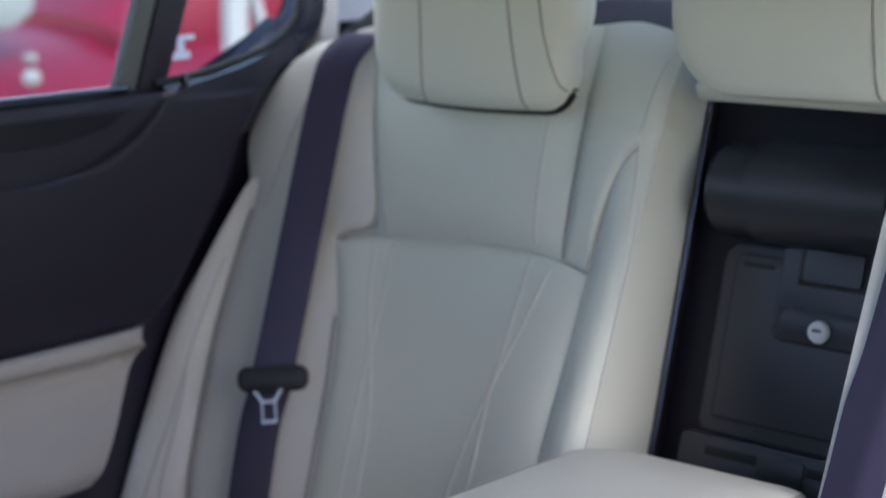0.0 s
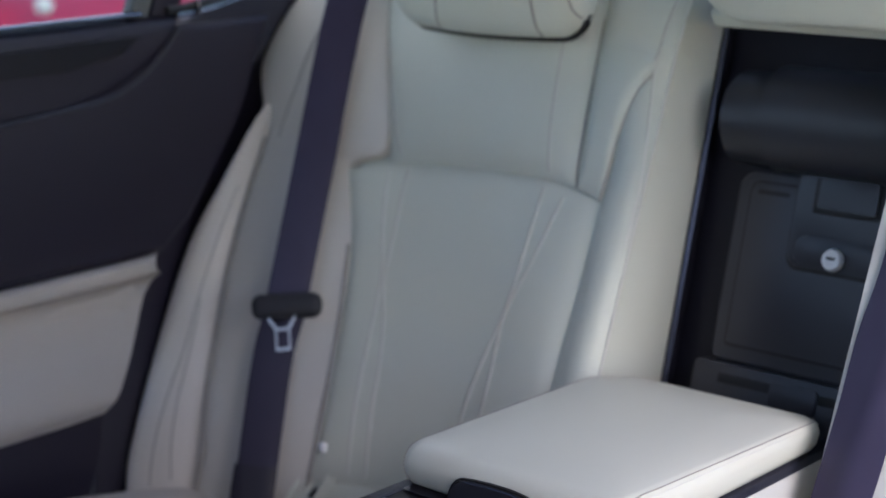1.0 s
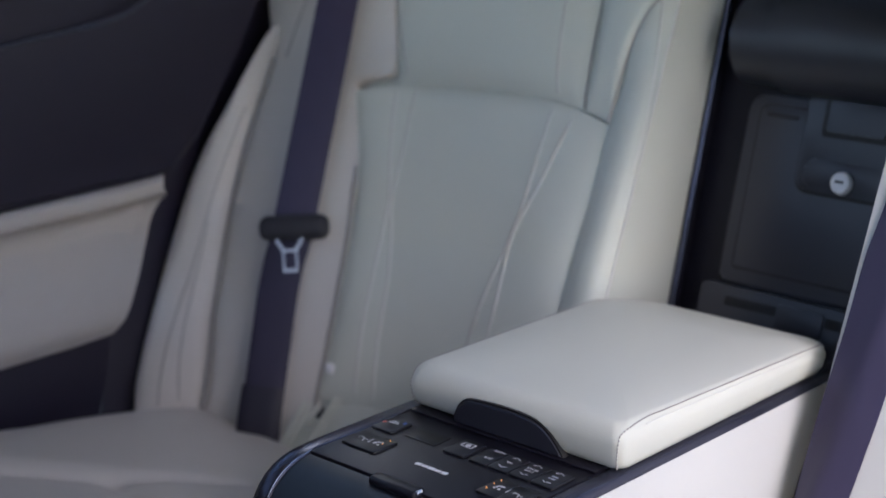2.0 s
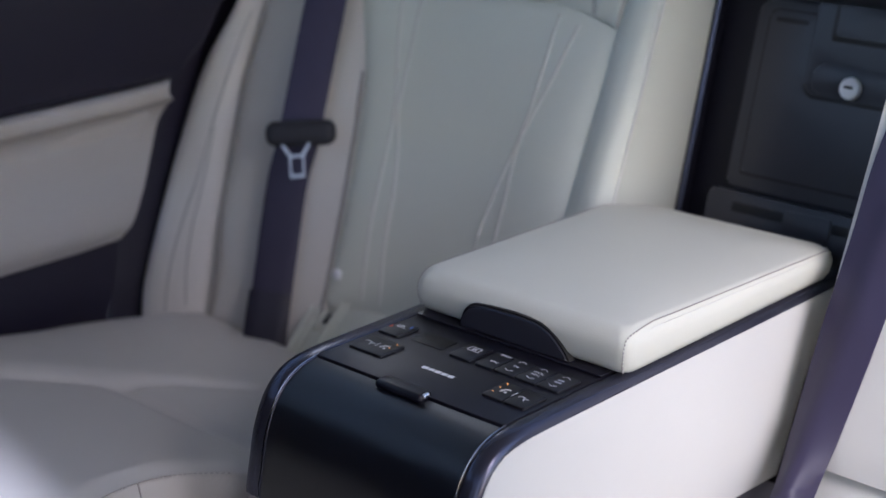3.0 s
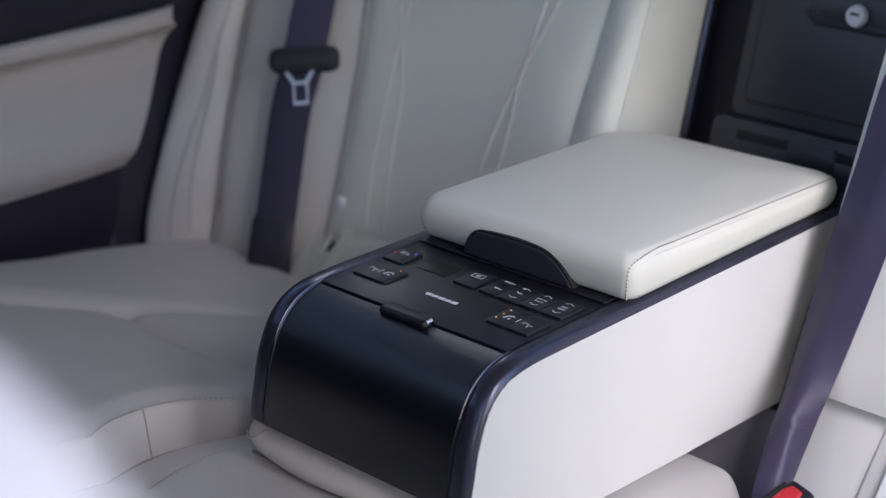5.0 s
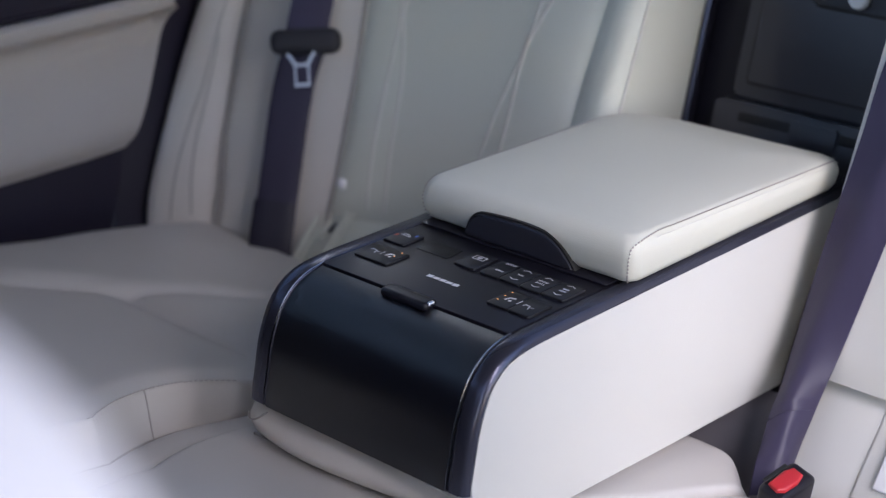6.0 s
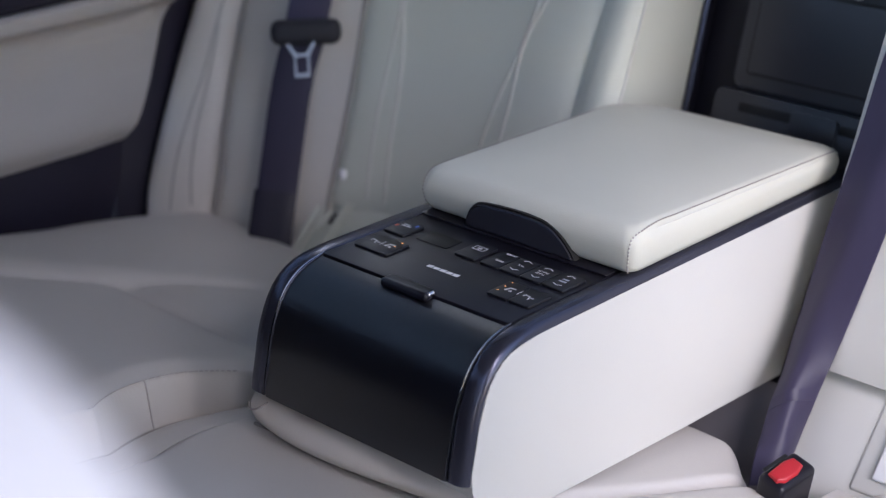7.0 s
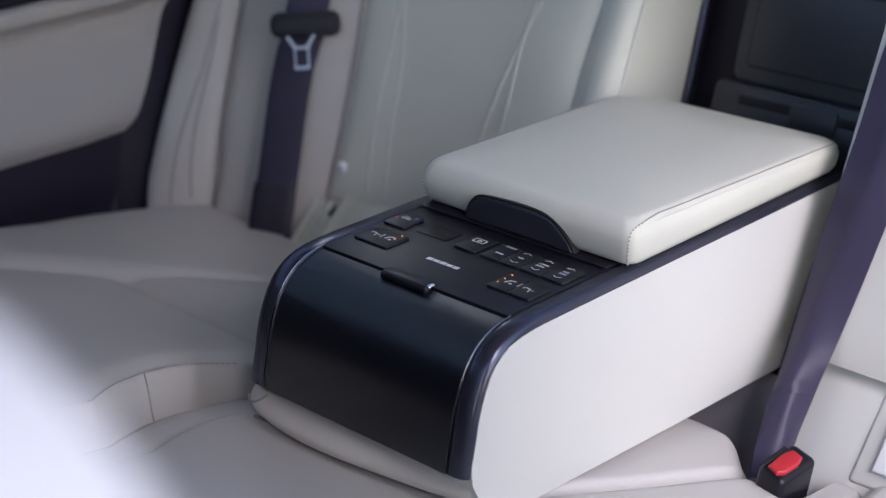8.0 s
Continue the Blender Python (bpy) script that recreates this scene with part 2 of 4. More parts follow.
def drawn_along(profile, section):
    """A closed section of (x, height) drawn along a line of (y, z)."""
    pts = [Vector((0, y, z)) for y, z in profile]
    bm = bmesh.new()
    rings = []
    for i, p in enumerate(pts):
        d = (pts[min(i + 1, len(pts) - 1)] - pts[max(i - 1, 0)]).normalized()
        up = Vector((0, d.z, -d.y))
        rings.append([bm.verts.new(Vector((x, 0, 0)) + p + up * h) for x, h in section])
    m = len(section)
    for a, b in zip(rings, rings[1:]):
        for k in range(m):
            bm.faces.new((a[k], a[(k + 1) % m], b[(k + 1) % m], b[k]))
    bm.faces.new(rings[0]), bm.faces.new(rings[-1][::-1])
    return bm


def pierced(outer, inner, thick):
    """A plate with a hole; both outlines hold as many points."""
    bm = bmesh.new()
    loops = [[bm.verts.new((x, y, z)) for x, z in line] for y in (-thick / 2, thick / 2) for line in (outer, inner)]
    n = len(outer)
    for a, b in ((0, 1), (2, 3), (0, 2), (1, 3)):
        for k in range(n):
            m = (k + 1) % n
            bm.faces.new((loops[a][k], loops[a][m], loops[b][m], loops[b][k]))
    return bm


def slab(outline, axis, a, b, bevel=0.0, segments=2):
    """A flat plate with the given outline in the two other axes, from a to b along the axis."""
    bm = bmesh.new()

    def at(p, k):
        q = list(p)
        q.insert(axis, k)
        return bm.verts.new(q)
    lo, hi = [at(p, a) for p in outline], [at(p, b) for p in outline]
    bm.faces.new(lo[::-1]), bm.faces.new(hi)
    for i in range(len(lo)):
        j = (i + 1) % len(lo)
        bm.faces.new((lo[i], lo[j], hi[j], hi[i]))
    if bevel:
        rim = [e for e in bm.edges if abs(e.verts[0].co[axis] - e.verts[1].co[axis]) < 1e-6]
        bmesh.ops.bevel(bm, geom=rim, offset=bevel, segments=segments, profile=0.5, affect="EDGES", clamp_overlap=True)
    return bm


def round_outline(x0, y0, x1, y1, radii, n=6):
    """A rectangle whose corners, from the lower left anticlockwise, have these radii."""
    out = []
    for (cx, cy, a), r in zip(((x0, y0, 180), (x1, y0, 270), (x1, y1, 0), (x0, y1, 90)), radii):
        mx, my = cx + (r if cx == x0 else -r), cy + (r if cy == y0 else -r)
        for k in range(n + 1):
            w = radians(a + 90 * k / n)
            out.append((mx + r * math.cos(w), my + r * math.sin(w)))
    return out


def add(bm, other):
    m = bpy.data.meshes.new("join")
    other.to_mesh(m)
    other.free()
    bm.from_mesh(m)
    bpy.data.meshes.remove(m)
    return bm


# ---- the plan: x across the car, y towards its rear, z up ----
LEAN, SLOPE = 0.40, 0.285


def back(x, z, f=0.0):
    """A place on the reclined face of the rear backrest, f metres in front of it."""
    return Vector((x, 0.437 + LEAN * (z - 0.647) - f, z))


def hollow(x, z, f=0.0):
    """A place on the panel at the back of the fold-out armrest's recess."""
    return Vector((x, 0.550 + SLOPE * (z - 0.61) - f, z))


SLANT = Matrix.Rotation(-math.atan(SLOPE), 4, "X")
TILT = Matrix.Rotation(-math.atan(LEAN), 4, "X")
OUT = Vector((0, -1, 0.40)).normalized()

# ---- setting ----
single("ground", slab([(-60, -60), (60, -60), (60, 60), (-60, 60)], 2, -0.34, -0.30), ASPHALT, "grey asphalt of the car park", "ground", kind="structure")
single("floor", slab([(-0.82, -1.44), (0.74, -1.44), (0.74, 0.9), (-0.82, 0.9)], 2, 0.02, 0.08, 0.01), CARPET, "dark carpeted car floor", "floor", kind="structure")
# Unseen roof; both ends are cut where the wanted sky light enters.
single("ceiling", slab([(-0.70, -1.00), (0.66, -1.00), (0.66, 0.54), (-0.70, 0.54)], 2, 1.36, 1.40, 0.015), HEADLINER, "pale woven headliner of the car", "ceiling", kind="structure")
single("wall_rear", slab([(-0.80, 0.10), (0.74, 0.10), (0.74, 1.00), (-0.80, 1.00)], 1, 0.86, 0.90), BLACK_SOFT, "dark bulkhead behind the rear seats", "wall", kind="structure")
# Unseen; stands for the dashboard and keeps front light and reflections down.
single("wall_front", slab([(-.80, .02), (.74, .02), (.74, 1.03), (-.80, 1.03)], 1, -1.42, -1.36, .02), BLACK_SOFT, "unseen dark wall in place of the dashboard, blocking front light", "wall", kind="structure")
# The car has no such wall: an unseen block against windscreen light.
single("wall_middle", slab([(-.74, .02), (.13, .02), (.13, .90), (-.74, .90)], 1, -.50, -.46, .02, 4), BLACK_SOFT, "unseen dark wall added to block light from the front", "wall", kind="structure")
# Out of view, added to weaken the light from ahead.
single("wall_side", slab([(-1.36, .08), (-.752, .08), (-.752, 1.05), (-1.36, 1.05)], 0, -.80, -.74, .01), BLACK_SOFT, "unseen dark wall ahead of the far rear door, added to block light", "wall", kind="structure")
# Added beside the view to cut low light from the front right.
single("wall_near", slab([(-1.40, .08), (-.87, .08), (-.87, 1.00), (-1.40, 1.00)], 0, .775, .815, .01), BLACK_SOFT, "unseen dark wall at the front of the open side, added to block light", "wall", kind="structure")
# Unseen side piece that darkens the far left and stops ground bounce.
single("wall_quarter", slab([(-.33, .08), (.90, .08), (.90, .99), (.52, .99), (.36, .70), (.24, .42), (-.33, .36)], 0, .715, .77, .015), BLACK_SOFT, "unseen sill and rear quarter of the open side, added to block light", "wall", kind="structure")
# Unseen pillar, made wide to keep direct sun off the cushion's flank.
single("wall_pillar", slab([(.725, -.52), (.80, -.52), (.80, -.245), (.725, -.245)], 2, .08, 1.40, .015), BLACK_SOFT, "unseen pillar at the open side, made wide to block light", "wall", kind="structure")
# Unseen rail, its height set to limit light on the far door.
single("roof_side", slab([(-.80, 1.290), (.78, 1.290), (.78, 1.40), (-.80, 1.40)], 0, .655, .70, .012), HEADLINER, "unseen pale rail above the open side, added to limit light", "trim", kind="structure")
single("parcel_shelf", slab([(-.74, .655), (.70, .655), (.70, 1.25), (-.74, 1.25)], 2, 1.020, 1.045, .006), CARPET, "dark carpeted parcel shelf behind the backrest", "shelf", kind="structure")


# ---- rear backrests ----
def rear_backrest(side, label, full, shift=0.0):
    """side -1: the seat beside the far door; 1: its mirror image."""
    def b(x, z, f=0.0):
        return back(-side * x + shift, z, f)
    seat = empty("rear_backrest", back(side * 0.42, 0.40), label, "car seat", "rear backrests")
    floor_z, low_z = 0.462, 0.375
    if not full:
        floor_z = .484
        low = [b(-.1350, floor_z, -.004), b(-.1355, floor_z, .022), b(-.1387, floor_z, .034), b(-.149, floor_z, .039), b(-.30, floor_z, .040), b(-.48, floor_z, .036), b(-.66, floor_z, .03)]
        high = [b(-.1400, 1.05, -.004), b(-.1405, 1.052, .020), b(-.1437, 1.055, .030), b(-.154, 1.055, .036), b(-.30, 1.055, .030), b(-.48, 1.05, .020), b(-.64, 1.03, .01)]
        rise = (0.0, .3, .7, 1.0)
        # Near padding: stronger light is put into its paler leather.
        part("padding", cushion(low, high, [low[0].lerp(high[0], k) for k in rise], [low[-1].lerp(high[-1], k) for k in rise], OUT, .008, 60, 40, seam=.004, depth=.04), LEATHER_DOOR_LIT, seat)
        part("core", slab([(back(0, z, f).y, z) for z, f in ((.36, -.020), (1.025, -.045), (1.035, -.12), (.36, -.12))], 0, .1285 + shift, .700, 0.01), LEATHER, seat)
        part("seam", tube([(back(0, z, .033) + Vector((.1390 + .008 * (z - .46) + shift, 0, 0))) for z in (.47, .60, .80, 1.0)], .0014), STITCH, seat)
        return seat
    ins_r = [b(-.188, floor_z, .012), b(-.186, .55, .012), b(-.181, .66, .012), b(-.178, .73, .010), b(-.179, .808, .006)]
    ins_l = [b(-.497, floor_z, .008), b(-.500, .523, .008), b(-.508, .634, .010), b(-.520, .719, .012), b(-.555, .801, .012)]
    arc = [b(-.555, .801, .012), b(-.496, .813, .004), b(-.422, .821, .002), b(-.337, .824, .002), b(-.255, .822, .002), b(-.179, .808, .004)]

    def dish(u, v):
        return -.011 * (u - ease(.55, 1.0, u)) - .009 * ((1 - u) - ease(.72, 1.0, 1 - u))
    part("lower_insert", cushion([ins_l[0], b(-.34, floor_z, .0), ins_r[0]], arc, ins_l, ins_r, OUT, 0.008, 40, 40, seam=0.0025, crest=dish), LEATHER, seat, "smooth pale leather insert with curved seams")
    up_l = [arc[1], b(-.512, .86, .007), b(-.547, .955, .008), b(-.580, 1.050, .0)]
    up_r = [b(-.217, .818, .003), b(-.222, .89, .003), b(-.232, .97, .003), b(-.240, 1.062, -.004)]
    part("upper_insert", cushion([*arc[1:5], up_r[0]], [up_l[-1], b(-.41, 1.060, .002), up_r[-1]], up_l, up_r, OUT, 0.010, 26, 24, seam=0.005), LEATHER, seat, "smooth pale leather upper panel")
    # inner bolster and the shoulder beside the recess
    edge = [b(-.1278, floor_z, .004), b(-.1278, .60, .006), b(-.1278, .80, .006), b(-.1278, .960, .006)]
    curve = [b(-.178, .84, .004), b(-.174, .885, .009), b(-.163, .917, .014), b(-.150, .937, .017)]
    seam_r = [*ins_r, *curve]
    top_line = [curve[-1], b(-.142, .947, .017), b(-.134, .954, .013), edge[-1]]
    part("inner_bolster", cushion([ins_r[0], b(-.176, floor_z, .0145), b(-.163, floor_z, .020), b(-.149, floor_z, .023), b(-.138, floor_z, .019), edge[0]], top_line, seam_r, edge, OUT, .002, 22, 44, seam=.0018, square=3), LEATHER, seat, "raised pale leather bolster")
    top_in = b(-.134, 1.055, -.008)
    part("inner_shoulder", cushion([up_r[0], b(-.198, .814, .003), ins_r[-1]], [up_r[-1], b(-.19, 1.066, -.002), top_in], up_r,
         [ins_r[-1], *curve, *top_line[1:], b(-.1278, .985, .004), b(-.1285, 1.025, -.002), top_in], OUT, .007, 20, 34, seam=.0018), LEATHER, seat)
    # the seat's side that faces the recess
    wall = slab([(back(0, z, f).y, z) for z, f in ((.42, .004), (.62, .006), (.85, .006), (.94, .006), (1.00, .002), (1.035, -.010), (1.05, -.04))] +
                [(back(0, z, f).y, z) for z, f in ((1.05, -.06), (.975, -.072), (.803, -.091), (.61, -.112), (.42, -.132))], 0, *sorted((side * .160 + shift, side * .1275 + shift)), 0.006)
    part("side_panel", wall, LEATHER, seat, "smooth pale leather side of the backrest")
    part("seam", tube([b(-.1280, z, f + .001) for z, f in ((.465, .004), (.60, .006), (.80, .006), (.94, .006), (1.00, .003), (1.04, -.006))], 0.0014), STITCH, seat)
    part("core", slab([(back(0, z, f).y, z) for z, f in ((.36, -.010), (1.025, -.010), (1.035, -.10), (.36, -.12))], 0, *sorted((side * .700, side * .165 + shift)), 0.01), LEATHER, seat)
    # outer bolster, under the belt
    low_l = [b(-.494, low_z, .006), *ins_l]
    crease = [b(-.640, low_z, .046), b(-.643, .463, .050), b(-.661, .542, .052), b(-.676, .678, .051), b(-.680, .763, .045), b(-.682, .827, .036)]
    rim = [crease[-1], b(-.708, .87, .036), b(-.7250, .905, .035), b(-.7230, .932, .035), b(-.7125, .960, .034), b(-.698, .986, .032), b(-.680, 1.007, .030), b(-.655, 1.024, .024), b(-.618, 1.036, .010)]
    inner = [b(-.545, .812, .010), b(-.505, .832, .008), b(-.530, .91, .010), b(-.547, .955, .009), b(-.580, 1.050, .0)]

    def bulge(u, v):
        k = min(1.0, max(0.0, (v - .42) / .26))
        return .011 * math.sin(math.pi * u ** .8) ** 1.3 * (1 - .72 * k * k * (3 - 2 * k))
    # Leather tint is a mean of the cool light above and warm light below.
    part("outer_bolster", cushion([crease[0], b(-.57, low_z, .021), low_l[0]], [rim[-1], b(-.598, 1.044, .006), inner[-1]], [*crease, *rim[1:]], [*low_l, *inner], OUT, .002, 26, 72, seam=.002, square=2.4, crest=bulge), LEATHER_MID_LIT, seat, "raised pale leather bolster and shoulder")
    wing_out = [b(-.710, low_z + .017, .078), b(-.727, .422, .088), b(-.733, .492, .092), b(-.730, .688, .082), b(-.707, .780, .071), b(-.692, .862, .050)]
    # Dark tubes paint the shadow in the creases on both sides of the bolster.
    part("crease_seam", tube([p + OUT * .0015 for p in crease], .0030, n=60), THREAD_DARK, seat)
    part("crease_seam", tube([p + OUT * .0005 for p in low_l[:-1]], .0026, n=60), THREAD_DARK, seat)
    wing_in = [crease[0], crease[2], crease[3], crease[5], b(-.684, .868, .050)]
    # The wing's dimmer, warmer light is put into its leather.
    part("side_wing", cushion([wing_out[0], b(-.69, low_z, .075), wing_in[0]], [wing_out[-1], wing_in[-1]], wing_out, wing_in, (0.30, -1, 0.3), 0.014, 20, 34, seam=0.006, square=2.6), LEATHER_WARM_LIT, seat, "pale leather wing beside the door")
    return seat


far_seat = rear_backrest(-1, "pale grey leather rear backrest with curved stitched seams", True)
rear_backrest(1, "pale grey leather rear backrest beside the open door", False, .017)


def tree_of(*objects):
    from_all = bmesh.new()
    for ob in objects:
        from_all.from_mesh(ob.data)
    tree = BVHTree.FromBMesh(from_all)
    from_all.free()
    return tree


def child(thing, name):
    return next(c for c in thing.children if c.name.split(".")[0] == name)


def draped(tree, places, lift=0.0006, n=60):
    """A line of (x, z) laid onto the face of a backrest."""
    out = []
    for p in smooth_line([(x, 0, z) for x, z in places], n):
        hit = tree.ray_cast(Vector((p.x, -0.5, p.z)), Vector((0, 1, 0)))
        if hit[0] is not None:
            out.append(hit[0] + Vector((0, -lift, 0)))
    return out


face = tree_of(*[child(far_seat, n) for n in ("lower_insert", "upper_insert", "inner_shoulder", "inner_bolster", "outer_bolster", "side_wing")])
for places in ([(-.496, .803), (-.479, .748), (-.4610, .690), (-.4580, .648), (-.4570, .601), (-.4535, .546), (-.4450, .475)],
               [(-.470, .808), (-.461, .751), (-.4565, .690), (-.4445, .650), (-.4345, .597), (-.4285, .5375), (-.4200, .475)],
               [(-.262, .812), (-.262, .742), (-.269, .688), (-.287, .621), (-.297, .567), (-.309, .475)],
               [(-.230, .806), (-.244, .750), (-.2560, .717), (-.2675, .684), (-.2690, .656), (-.2680, .619), (-.2685, .583), (-.2730, .475)],
               [(-.540, .950), (-.512, .890), (-.478, .825)], [(-.276, 1.02), (-.268, .91), (-.258, .830)],
               [(-.1392, 1.028), (-.1432, 1.005), (-.1450, .975), (-.1433, .944), (-.1390, .905), (-.1325, .842), (-.1315, .804), (-.1320, .770)]):
    part("seam", tube(draped(face, places, .0002), 0.0011, sides=5, smooth=False), STITCH, far_seat)
    # No groove is cut; a grey line left of the thread paints its shade.
    part("seam_groove", tube([p + Vector((-.0019, 0, 0)) for p in draped(face, places, .0000)], 0.0008, sides=5, smooth=False), SEAM_GREY, far_seat)

for places in ([(-.6856, .773), (-.6866, .753), (-.6882, .709), (-.688, .651), (-.687, .587), (-.690, .549), (-.692, .497), (-.6906, .451), (-.688, .427)], [(-.6857, .643), (-.6832, .6115), (-.6806, .567), (-.679, .522), (-.6745, .476), (-.6676, .436)],
               [(-.609, 1.014), (-.634, .973), (-.649, .932), (-.656, .885), (-.662, .83)],
               [(-.236, .990), (-.2320, .944), (-.2292, .912), (-.2266, .8775), (-.2238, .842), (-.221, .818)],
               [(-.1440, .9415), (-.1517, .9335), (-.160, .923), (-.170, .900), (-.1755, .878), (-.179, .851), (-.182, .809)]):
    part("seam", tube(draped(face, places), 0.0013, sides=5, smooth=False), SEAM_GREY, far_seat)

spot = draped(face, [(-.486, .497), (-.486, .496)], n=1)[0]
snap = empty("snap_fastener", spot, "small clear plastic snap button on the backrest", "button")
part("cap", rounded_box((.0125, .008, .0125), spot, .0035), WHITE_PAINT, snap)


# ---- headrests ----
def headrest(name, x0, x1, z0, z1, y0, deep, label, seams, taper=0.8):
    """A padded block with an upright face at y0 and a bowed front, narrower towards its back."""
    cx, cz = (x0 + x1) / 2, (z0 + z1) / 2
    thing = empty(name, (cx, y0 + deep, z0), label, "headrest", "rear headrests")
    shape = round_outline(x0, z0, x1, z1, (.058 if name == "headrest" else .075, .034 if name == "headrest" else .046, .05, .05), 10)
    if name == "headrest":
        # the inner side is drawn in towards its foot
        line = []
        for (xa, za), (xb, zb) in zip(shape, shape[1:] + shape[:1]):
            n = max(1, int(math.hypot(xb - xa, zb - za) / .012))
            line += [(xa + (xb - xa) * k / n, za + (zb - za) * k / n) for k in range(n)]
        shape = [(x - (.017 * ease(z0 + .105, z0 + .055, z) if x > cx + .08 else 0.0), z) for x, z in line]
    bm = bmesh.new()
    rings = []
    for d, k in [(0.0, .0), (0.0, .35), (.0005, .62), (.0015, .80), (.0045, .90), (.010, .955), (.018, .985), (.030, 1.0), *(((.045, .975), (.062, .90), (.080, .78), (deep, taper * .7), (deep + .004, taper * .4)) if name == "headrest" else ((.06, .995), (.10, .95), (deep, taper), (deep + .004, taper * .6)))]:
        ring = []
        for x, z in shape:
            u = (x - cx) / (x1 - cx)
            grow = 1.0 if k >= 1 else k
            sag = -.006 * math.cos(u * 1.5) * (k if d > .02 else 1) if z < cz else 0.0
            ring.append(bm.verts.new((cx + (x - cx) * grow, y0 + d + .010 * u * u * min(1, k), cz + (z - cz) * (k * .25 + .75 * grow) + sag)))
        rings.append(ring)
    for a, b in zip(rings[1:], rings[2:]):
        for i in range(len(a)):
            j = (i + 1) % len(a)
            bm.faces.new((a[i], a[j], b[j], b[i]))
    for v in rings[0]:
        bm.verts.remove(v)
    bm.faces.new(rings[1]), bm.faces.new(rings[-1])
    if name == "headrest":
        low = [(x, y0 + .031 + .010 * ((x - cx) / (x1 - cx)) ** 2, z - .0060 * math.cos((x - cx) / (x1 - cx) * 1.5)) for x, z in shape if z < z0 + (.030 if x < cx else .024)]
        low = [p for p in low if p[0] > cx - .80 * (x1 - cx)]
        # Black tube drawn in place of the contact shadow below the headrest.
        part("base_trim", tube(low, .0046, n=50, sides=10), RUBBER, thing, "black line painting the shade under the pad")
    body = part("pad", bm, LEATHER, thing, "", 70)
    tree = tree_of(body)
    for top, bottom in seams:
        pts = []
        for k in range(50):
            z = z1 - .02 - (z1 - z0 - .02) * k / 49
            x = top + (bottom - top) * (k / 49) ** 2
            hit = tree.ray_cast(Vector((x, y0 - .3, z)), Vector((0, 1, 0)))
            if hit[0] is not None and hit[0].y < y0 + .05:
                pts.append(hit[0] + Vector((0, -.0003, 0)))
        part("seam", tube(pts, .0015, sides=5, smooth=False), THREAD_DARK, body)
    return thing


headrest("headrest", -.506, -.202, .977, 1.160, .490, .125, "pale leather rear headrest with stitched seams", ((-.412, -.408), (-.286, -.264), (-.246, -.216)))
headrest("centre_headrest", -.096, .180, 1.008, 1.160, .500, .130, "wide pale leather headrest above the armrest recess", ((.137, .146),), .9)
flap = empty("headrest_flap", (0, .55, .99), "pale leather flap closing the top of the recess", "flap")
part("pad", rounded_box((.246, .060, .022), (.0195, .606, 1.011), .007, turn=Matrix.Rotation(radians(28), 4, "X")), LEATHER, flap)

# ---- recess of the fold-out armrest ----
recess = empty("armrest_recess", hollow(0, .44), "black plastic recess panel behind the fold-out armrest", "panel")


def rec_box(name, x0, x1, z0, z1, f0, f1, mat, parent, bevel=0.002, label="", segments=2):
    size = (x1 - x0, (f1 - f0) / math.sqrt(1 + SLOPE ** 2), (z1 - z0) * math.sqrt(1 + SLOPE ** 2))
    return part(name, rounded_box(size, hollow((x0 + x1) / 2, (z0 + z1) / 2, (f0 + f1) / 2), bevel, segments, SLANT), mat, parent, label)


rec_box("back_panel", -.1266, .1440, .42, 1.03, -.03, 0.0, RECESS_BLACK, recess)
for a, b in ((-.1266, -.1205), (.1382, .1440)):
    rec_box("side_trim", a, b, .42, .985, .0005, .016, RECESS_BLACK, recess, .003)


def bolster_roll(x0, x1, z, radius, f, bevel):
    """A lying cylinder with rounded ends."""
    c = hollow(0, z, f)
    return slab([(c.y + radius * math.cos(2 * math.pi * k / 40), c.z + radius * math.sin(2 * math.pi * k / 40)) for k in range(40)], 0, x0, x1, bevel, 6)


def rec_plate(name, x0, x1, z0, z1, radii, f0, f1, mat, parent, bevel=.0012, label=""):
    """A plate with rounded corners on the recess panel."""
    k = math.sqrt(1 + SLOPE ** 2)
    bm = slab(round_outline(x0, z0 * k, x1, z1 * k, radii, 6), 1, -f1, -f0, bevel, 3)
    foot = hollow(0, 0, 0)
    bmesh.ops.transform(bm, matrix=Matrix.Translation(foot) @ SLANT, verts=bm.verts)
    return part(name, bm, mat, parent, label)


roll = part("roll", bolster_roll(-.034, .125, .896, .055, .012, .016), ROLL_BLACK, recess, "soft black rolled cover")
part("roll_end", bolster_roll(-.083, -.0345, .893, .0485, .010, .015), ROLL_BLACK, roll)
part("roll_cap", bolster_roll(-.090, -.0830, .893, .0440, .006, .003), BLACK_FRAME, roll)
part("bead", tube([hollow(-.1215, z, .016) for z in (.43, .60, .80, .98)], .0032), BLACK_FRAME, recess)
hatch = rec_plate("hatch", -.074, .1250, .646, .836, (.008, .004, .004, .016), .002, .0105, GREY_PLASTIC, recess, .0025, "black storage hatch with a key lock")
rec_plate("hatch_panel", -.058, .1180, .662, .826, (.004, .004, .004, .010), .0106, .0128, GREY_PLASTIC, hatch, .0010)
rec_plate("panel_groove", -.0605, .1200, .6590, .8285, (.005, .004, .004, .012), .0102, .0110, RUBBER, hatch, .0003)
rec_plate("finger_slot", -.050, -.012, .8150, .8195, (.002,) * 4, .0128, .0134, RUBBER, hatch, .0002)
rec_plate("latch_gap", -.0040, .1250, .7460, .8400, (.014, .004, .004, .004), .0129, .0138, RUBBER, hatch, .0003)
